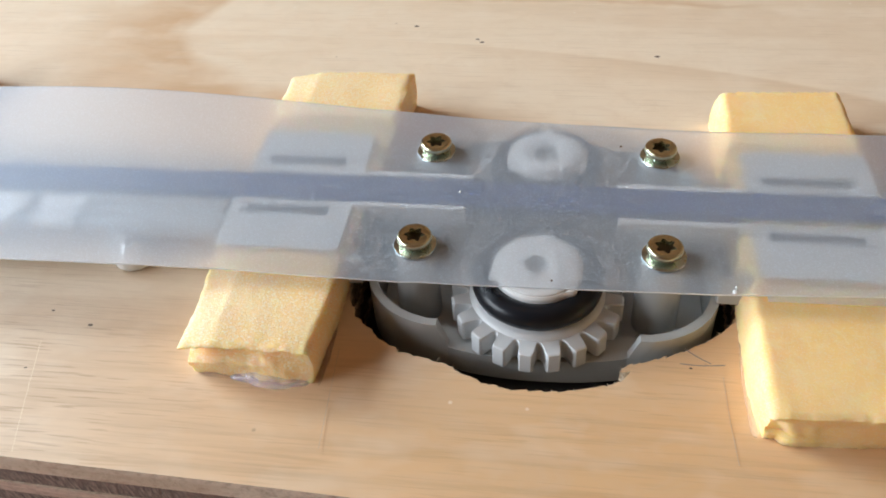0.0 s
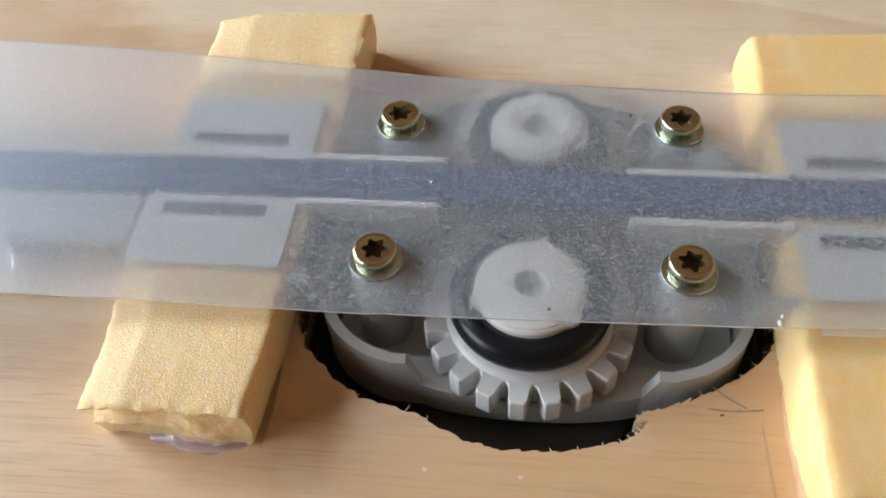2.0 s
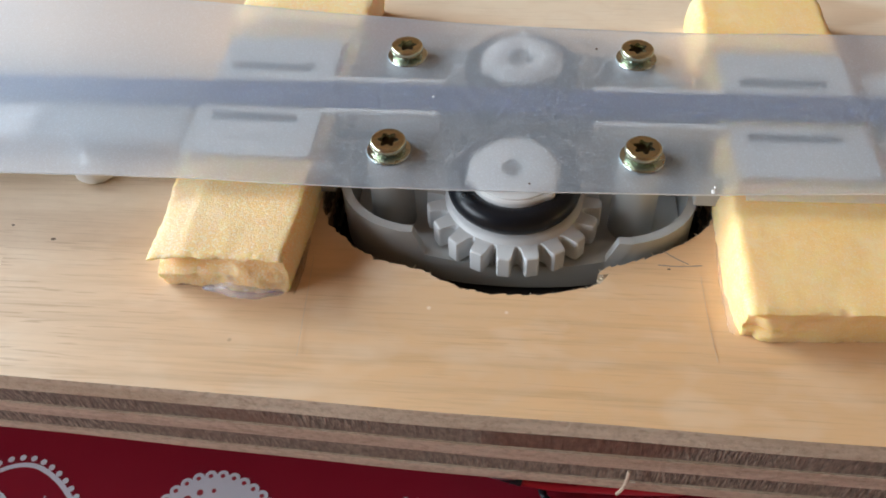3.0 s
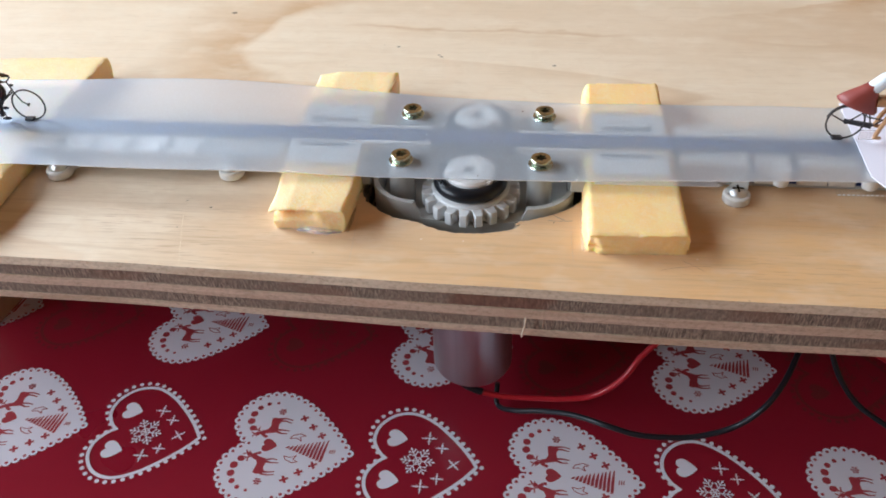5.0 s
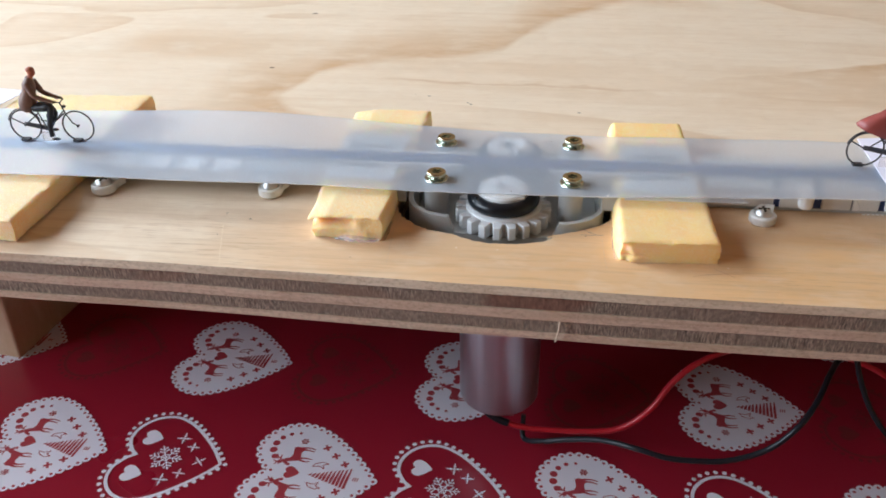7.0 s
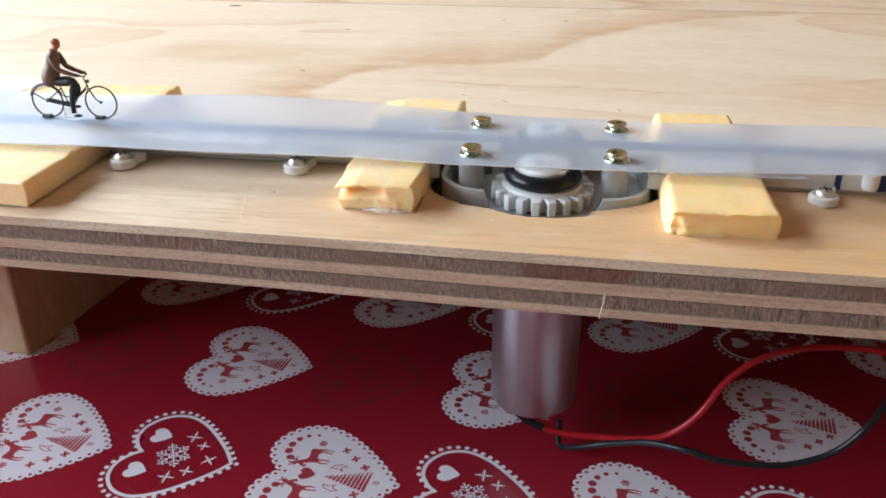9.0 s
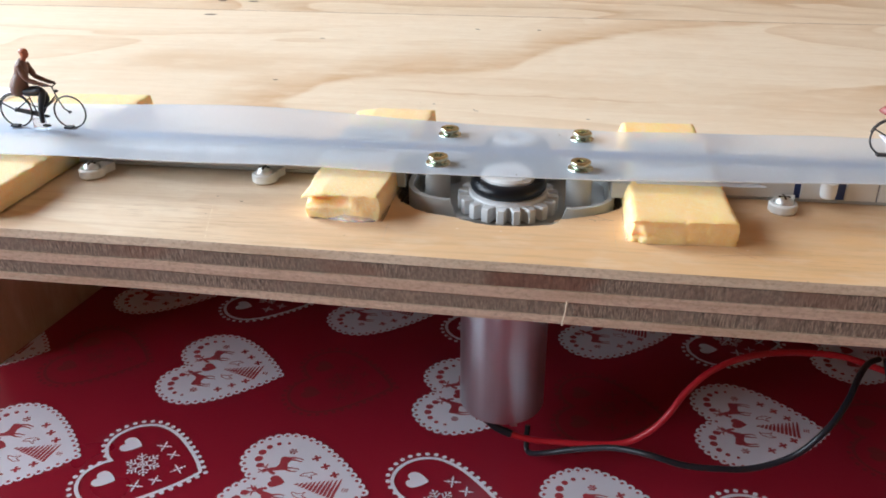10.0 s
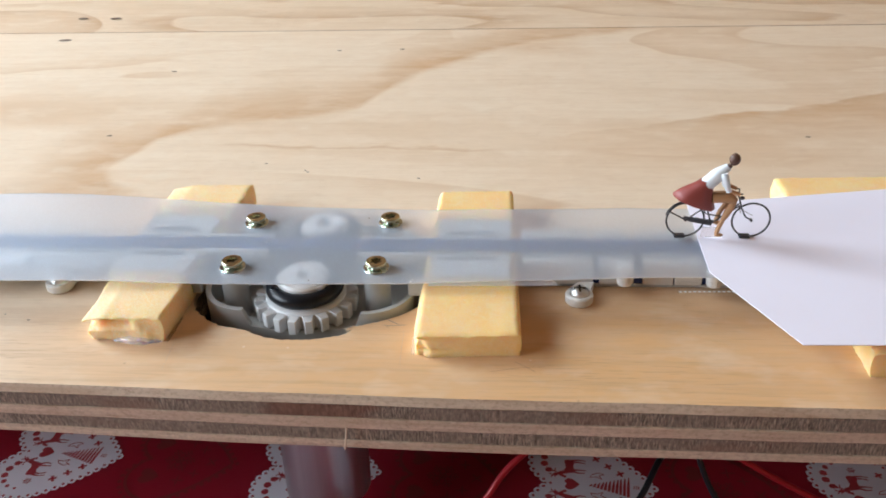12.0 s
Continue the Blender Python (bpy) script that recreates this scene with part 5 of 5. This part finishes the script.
def coat_rider(x, y, z, turn):
    """A plain model figure in a brown coat, as one mesh."""
    bm = bmesh.new()
    blob(bm, (-1.75, 0, 18.2), (1.0, 0.9, 1.15), mat=2)
    blob(bm, (-1.95, 0, 18.75), (1.1, 1.0, 0.75), mat=2)
    tube(bm, [(-2.1, 0, 17.4), (-2.5, 0, 16.4)], 0.65, 10, 2)
    tube(bm, smooth_path([(-2.6, 0, 16.9), (-3.1, 0, 15.3), (-3.7, 0, 13.0), (-4.5, 0, 11.0), (-4.8, 0, 9.5), (-4.4, 0, 8.1)], 5), [0.8 + 0.8 * min(1, k / 6) + 0.6 * max(0, min(1, (k - 9) / 8)) - 0.9 * max(0, (k - 21) / 4) for k in range(26)], 16, 0)
    for s in (-1, 1):
        tube(bm, smooth_path([(-2.9, 1.5 * s, 15.7), (-2.0, 1.8 * s, 13.6), (-1.0, 1.8 * s, 12.3), (2.6, 1.5 * s, 11.1)], 5), [0.75] * 8 + [0.62] * 5 + [0.5] * 3, 10, 0)
        blob(bm, (3.1, 1.5 * s, 11.1), (0.6, 0.35, 0.35), mat=3)
    for s, knee, foot in ((-1, (1.6, 9.3), (0.3, 1.0)), (1, (1.2, 7.6), (-0.6, 2.8))):
        tube(bm, smooth_path([(-3.2, 0.7 * s, 9.1), (-0.6, 0.85 * s, 9.2), (knee[0] - 0.3, 0.9 * s, knee[1]), (0.1, 0.9 * s, 5.2), (foot[0] - 0.4, 0.9 * s, foot[1] + 0.6)], 5), [1.0] * 8 + [0.85] * 6 + [0.6] * 7, 10, 1)
        blob(bm, (foot[0] + 0.5, 0.9 * s, foot[1] - 0.1), (1.15, 0.45, 0.4), mat=1)
    ob = part("cyclist_figurine", bm, [COAT, TROUSER, RUST, HAIR], smooth=True, sharp=70)
    ob.matrix_basis = pose(x * MM, y * MM, z * MM, 0, 0, turn)
    tagged(ob, "painted model figure in a brown coat, seated on the bicycle", "figurine", "model cyclists")


def skirt_rider(x, y, z, turn):
    """A plain model figure in a white blouse and a red skirt, as one mesh."""
    bm = bmesh.new()
    blob(bm, (1.65, 0, 18.2), (1.15, 1.1, 1.35), mat=3)
    tube(bm, [(1.0, 0, 17.0), (0.3, 0, 16.2)], 0.55, 10, 3)
    tube(bm, smooth_path([(0.6, 0, 16.6), (-0.9, 0, 15.2), (-2.6, 0, 13.4), (-3.6, 0, 12.4)], 6), [0.8 + 0.75 * min(1, k / 8) for k in range(19)], 14, 0)
    # the skirt widens to a tilted hem that blows out behind
    rings = []
    for cx, cz, rx, ry, tilt in ((-3.5, 13.6, 1.3, 1.2, 0), (-3.9, 12.6, 1.9, 1.6, -8), (-4.6, 11.3, 2.9, 1.9, -14), (-5.2, 9.8, 4.0, 2.2, -18), (-5.5, 8.5, 4.8, 2.4, -20), (-5.5, 8.1, 4.6, 2.2, -20), (-5.4, 8.4, 3.6, 1.6, -20)):
        c, w = math.cos(radians(tilt)), math.sin(radians(tilt))
        ring = []
        for k in range(18):
            a = 2 * math.pi * k / 18
            px = rx * math.cos(a) * (1 + 0.07 * math.sin(5 * a) * (rx > 2.5))
            ring.append(bm.verts.new((cx + px * c, ry * math.sin(a), cz + px * w)))
        rings.append(ring)
    for low, high in zip(rings, rings[1:]):
        for k in range(18):
            bm.faces.new((low[k], low[(k + 1) % 18], high[(k + 1) % 18], high[k])).material_index = 1
    bm.faces.new(rings[0]).material_index = 1
    bm.faces.new(rings[-1]).material_index = 1
    for s in (-1, 1):
        tube(bm, smooth_path([(-0.3, 1.2 * s, 15.6), (0.4, 1.6 * s, 13.0), (1.0, 1.6 * s, 11.6)], 5), [0.75] * 6 + [0.62] * 5, 10, 0)
        tube(bm, [(0.9, 1.6 * s, 11.9), (3.3, 1.5 * s, 10.9)], 0.42, 8, 2)
        tube(bm, smooth_path([(-2.0, 0.8 * s, 9.6), (1.6, 0.9 * s, 9.6), (2.3, 0.9 * s, 8.6), (0.5, 0.9 * s, 5.0 + s), (-0.2, 0.9 * s, 2.4 + s)], 5), [0.95] * 9 + [0.75] * 5 + [0.5] * 7, 10, 2)
        blob(bm, (0.3, 0.9 * s, 2.0 + s), (1.0, 0.42, 0.4), mat=2)
    ob = part("cyclist_figurine", bm, [BLOUSE, SKIRT, SKIN, HAIR], smooth=True, sharp=70)
    ob.matrix_basis = pose(x * MM, y * MM, z * MM, 0, 0, turn)
    tagged(ob, "painted model figure in a white blouse and red skirt", "figurine", "model cyclists")


MAN = (-115.0, 2.4, foil_z(-115.0, 0.5) + 0.26, 2.0)
WOMAN = (88.0, 2.0, 8.92, 0.0)
bicycle(*MAN, "black miniature bicycle under the brown-coated figure, on the strip")
coat_rider(*MAN)
bicycle(*WOMAN, "black miniature bicycle under the red-skirted figure, at the paper's edge")
skirt_rider(*WOMAN)


# ---- glue, marks and small wear ----
def glue_blob(x, y, rx, ry, rz, turn, seed, label, mat=None):
    bm = bmesh.new()
    blob(bm, (0, 0, 0), (rx, ry, rz), seg=28)
    for v in bm.verts:
        k = 1 + 0.28 * noise.noise(v.co * 0.5 + Vector((seed, 0, 0)))
        v.co.x, v.co.y = v.co.x * k, v.co.y * k
        v.co.z = max(v.co.z, 0.0) + 0.01
    ob = part("hot_glue", bm, mat or GLUE, smooth=True)
    ob.matrix_basis = pose(x * MM, y * MM, 0, 0, 0, turn)
    ob.visible_shadow = False
    tagged(ob, label, "glue", "beads of hot glue")


glue_blob(-31.0, -27.3, 4.6, 1.1, 1.1, -2, 3.0, "milky hot glue bead at the torn foam end", MILKY)
glue_blob(24.9, -24.0, 0.5, 7.0, 0.1, 0, 7.0, "clear film of hot glue along the foam block")
glue_blob(-24.9, -22.5, 0.4, 5.0, 0.1, 0, 9.0, "clear film of hot glue along the foam block")



def stroke(name, pts, width, mat, label, category, z=0.012):
    """A thin drawn line lying on a surface."""
    p = smooth_path([(x, y, 0) for x, y in pts], 6)
    bm = bmesh.new()
    rows = []
    for i, q in enumerate(p):
        d = p[min(i + 1, len(p) - 1)] - p[max(i - 1, 0)]
        d.normalize()
        w = width * (0.6 + 0.5 * abs(noise.noise(q * 0.7)))
        rows.append((bm.verts.new((q.x - d.y * w, q.y + d.x * w, z)), bm.verts.new((q.x + d.y * w, q.y - d.x * w, z))))
    for (a, b), (c, d) in zip(rows, rows[1:]):
        bm.faces.new((a, b, d, c))
    return tagged(part(name, bm, mat), label, category)


stroke("pencil_line", [(-22.8, -36.2), (-23.2, -30), (-23.7, -21.5)], 0.06, FAINT, "faint pencil line across the board", "pencil line")
stroke("pencil_line", [(18.3, -18.0), (19.6, -19.1), (21.2, -20.1)], 0.11, INK, "short pencil tick beside the cut-out", "pencil line")
stroke("pencil_line", [(17.6, -20.4), (20.0, -20.5), (22.8, -20.2)], 0.1, INK, "short pencil tick beside the cut-out", "pencil line")
stroke("pencil_line", [(22.4, -22.0), (22.5, -28), (22.8, -34.0)], 0.05, FAINT, "faint pencil line across the board", "pencil line")
stroke("scratch", [(-57.8, -40.0), (-60.2, -32), (-62.6, -23.6)], 0.035, SCRATCH, "pale scratch across the board's front", "scratch")
stroke("glue_string", [(40.0, -35.2), (43.5, -34.2), (47.0, -33.6), (50.2, -33.4)], 0.08, MILKY, "thin string of dried glue on the board", "glue string", 0.05)
stroke("glue_string", [(44.6, -32.0), (46.5, -33.4), (48.4, -35.0)], 0.08, MILKY, "thin string of dried glue on the board", "glue string", 0.07)
stroke("veneer_joint", [(-300, 206.2), (-80, 206.0), (80, 207.0), (300, 208.6)], 0.55, SEAM, "thin brown joint between two veneer sheets", "veneer joint")
stroke("pencil_mark", [(96.0, 13.6), (96.6, 16.0), (97.4, 14.0), (98.4, 12.2)], 0.14, INK, "small pencil hook drawn on the paper", "pencil mark", 8.93)

board = bpy.data.objects["plywood_board"]
for kx, ky, kr in ((-158.7, 232.0, 2.6), (-142.6, 231.5, 2.6), (-149.8, 194.0, 3.0), (-25.0, 175.2, 1.0), (-84.9, 148.7, 1.0), (-13.4, 55.1, 0.5), (18.7, 51.1, 0.55), (133.1, 81.4, 0.8), (-26.7, 60.9, 0.5),
                   (-14.3, 56.2, 0.45), (-63.5, -18.4, 0.25), (-57.3, -20.5, 0.35), (-83.0, 82.6, 0.9), (0.7, 176.5, 1.0), (18.8, -21.0, 0.22), (-62.4, -28.1, 0.2)):
    bm = bmesh.new()
    flat(bm, [(px + 0.3 * kr * noise.noise((px, py, 0)), py) for px, py in disc(kx, ky, kr, 12, 0.62)], 0.012)
    part("knot", bm, SPECK, board)
bm = bmesh.new()
tube(bm, smooth_path([(13.7, EDGE_Y - 0.25, -6.6), (13.5, EDGE_Y - 0.7, -8.6), (13.2, EDGE_Y - 0.5, -10.6), (13.0, EDGE_Y - 0.2, -11.9)], 5), 0.2, 6)
part("splinter", bm, PLY_LIGHT, board, "loose pale splinter")

foil_ob = bpy.data.objects["foil_strip"]
for px, py, r, m in ((23.3, -15.0, 0.28, WHITE_PLASTIC), (23.6, -14.2, 0.16, WHITE_PLASTIC), (10.8, 13.1, 0.17, SPECK), (-11.0, 1.6, 0.16, WHITE_PLASTIC), (2.0, -14.6, 0.14, SPECK)):
    bm = bmesh.new()
    v = (py - foil_near(px)) / (foil_far(px) - foil_near(px))
    blob(bm, (px, py, foil_z(px, v) + 0.26), (r, r * 1.4, 0.07), seg=10)
    part("speck", bm, m, foil_ob)


def film(pts, z, label, clear=False):
    """A scrap of clear film with a frayed end."""
    bm = bmesh.new()
    prism(bm, pts, z, z + 0.12)
    bm.normal_update()
    for f in bm.faces:
        f.material_index = 1 if max(v.co.z for v in f.verts) < z + 0.01 else 0
    ob = part("clear_film", bm, [FOIL_BACK if clear else FOIL, FOIL_BACK])
    ob.visible_shadow = False
    tagged(ob, label, "plastic film", "scraps of clear film")


rnd = random.Random(9)
film([(27.0, -15.9), (52.0, -15.3)] + [(53.2 + rnd.uniform(-0.9, 0.9), -15.2 + 0.1 * k) for k in range(9)] + [(52.0, -13.2), (27.0, -13.2)], 6.75, "frayed strip of clear film under the foil edge")
film([(77.8, -13.1), (93.5, -12.6), (93.5, -6.5), (78.9, -6.5)], 4.0, "small clear film scrap with a stitched edge", True)
for k in range(15):
    bm = bmesh.new()
    box(bm, 78.2 + 0.98 * k, 78.75 + 0.98 * k, -13.0 + 0.033 * k, -12.72 + 0.033 * k, 4.1, 4.25)
    part("stitch", bm, WHITE_PLASTIC, bpy.data.objects["clear_film.001"])

rnd = random.Random(21)
rim = softened(grown(HOLE, 0.45))
for k in range(70):
    a = rnd.randrange(len(rim) * 3 // 4)
    rx, ry = rim[a]
    if ry > -9 or (rx < 8 and k % 3):
        continue
    d = Vector((-rx, -ry, 0)).normalized() * rnd.uniform(0.25, 0.7)
    side = Vector((rnd.uniform(-0.5, 0.5), rnd.uniform(-0.3, 0.3), 0))
    bm = bmesh.new()
    p = Vector((rx, ry, rnd.uniform(-0.5, -0.12)))
    tube(bm, [p - d * 0.5, p + d * 0.4, p + d + side * 0.6 + Vector((0, 0, rnd.uniform(-0.3, 0.3)))], [0.08, 0.06, 0.02], 5)
    part("splinter", bm, PLY_LIGHT, board)
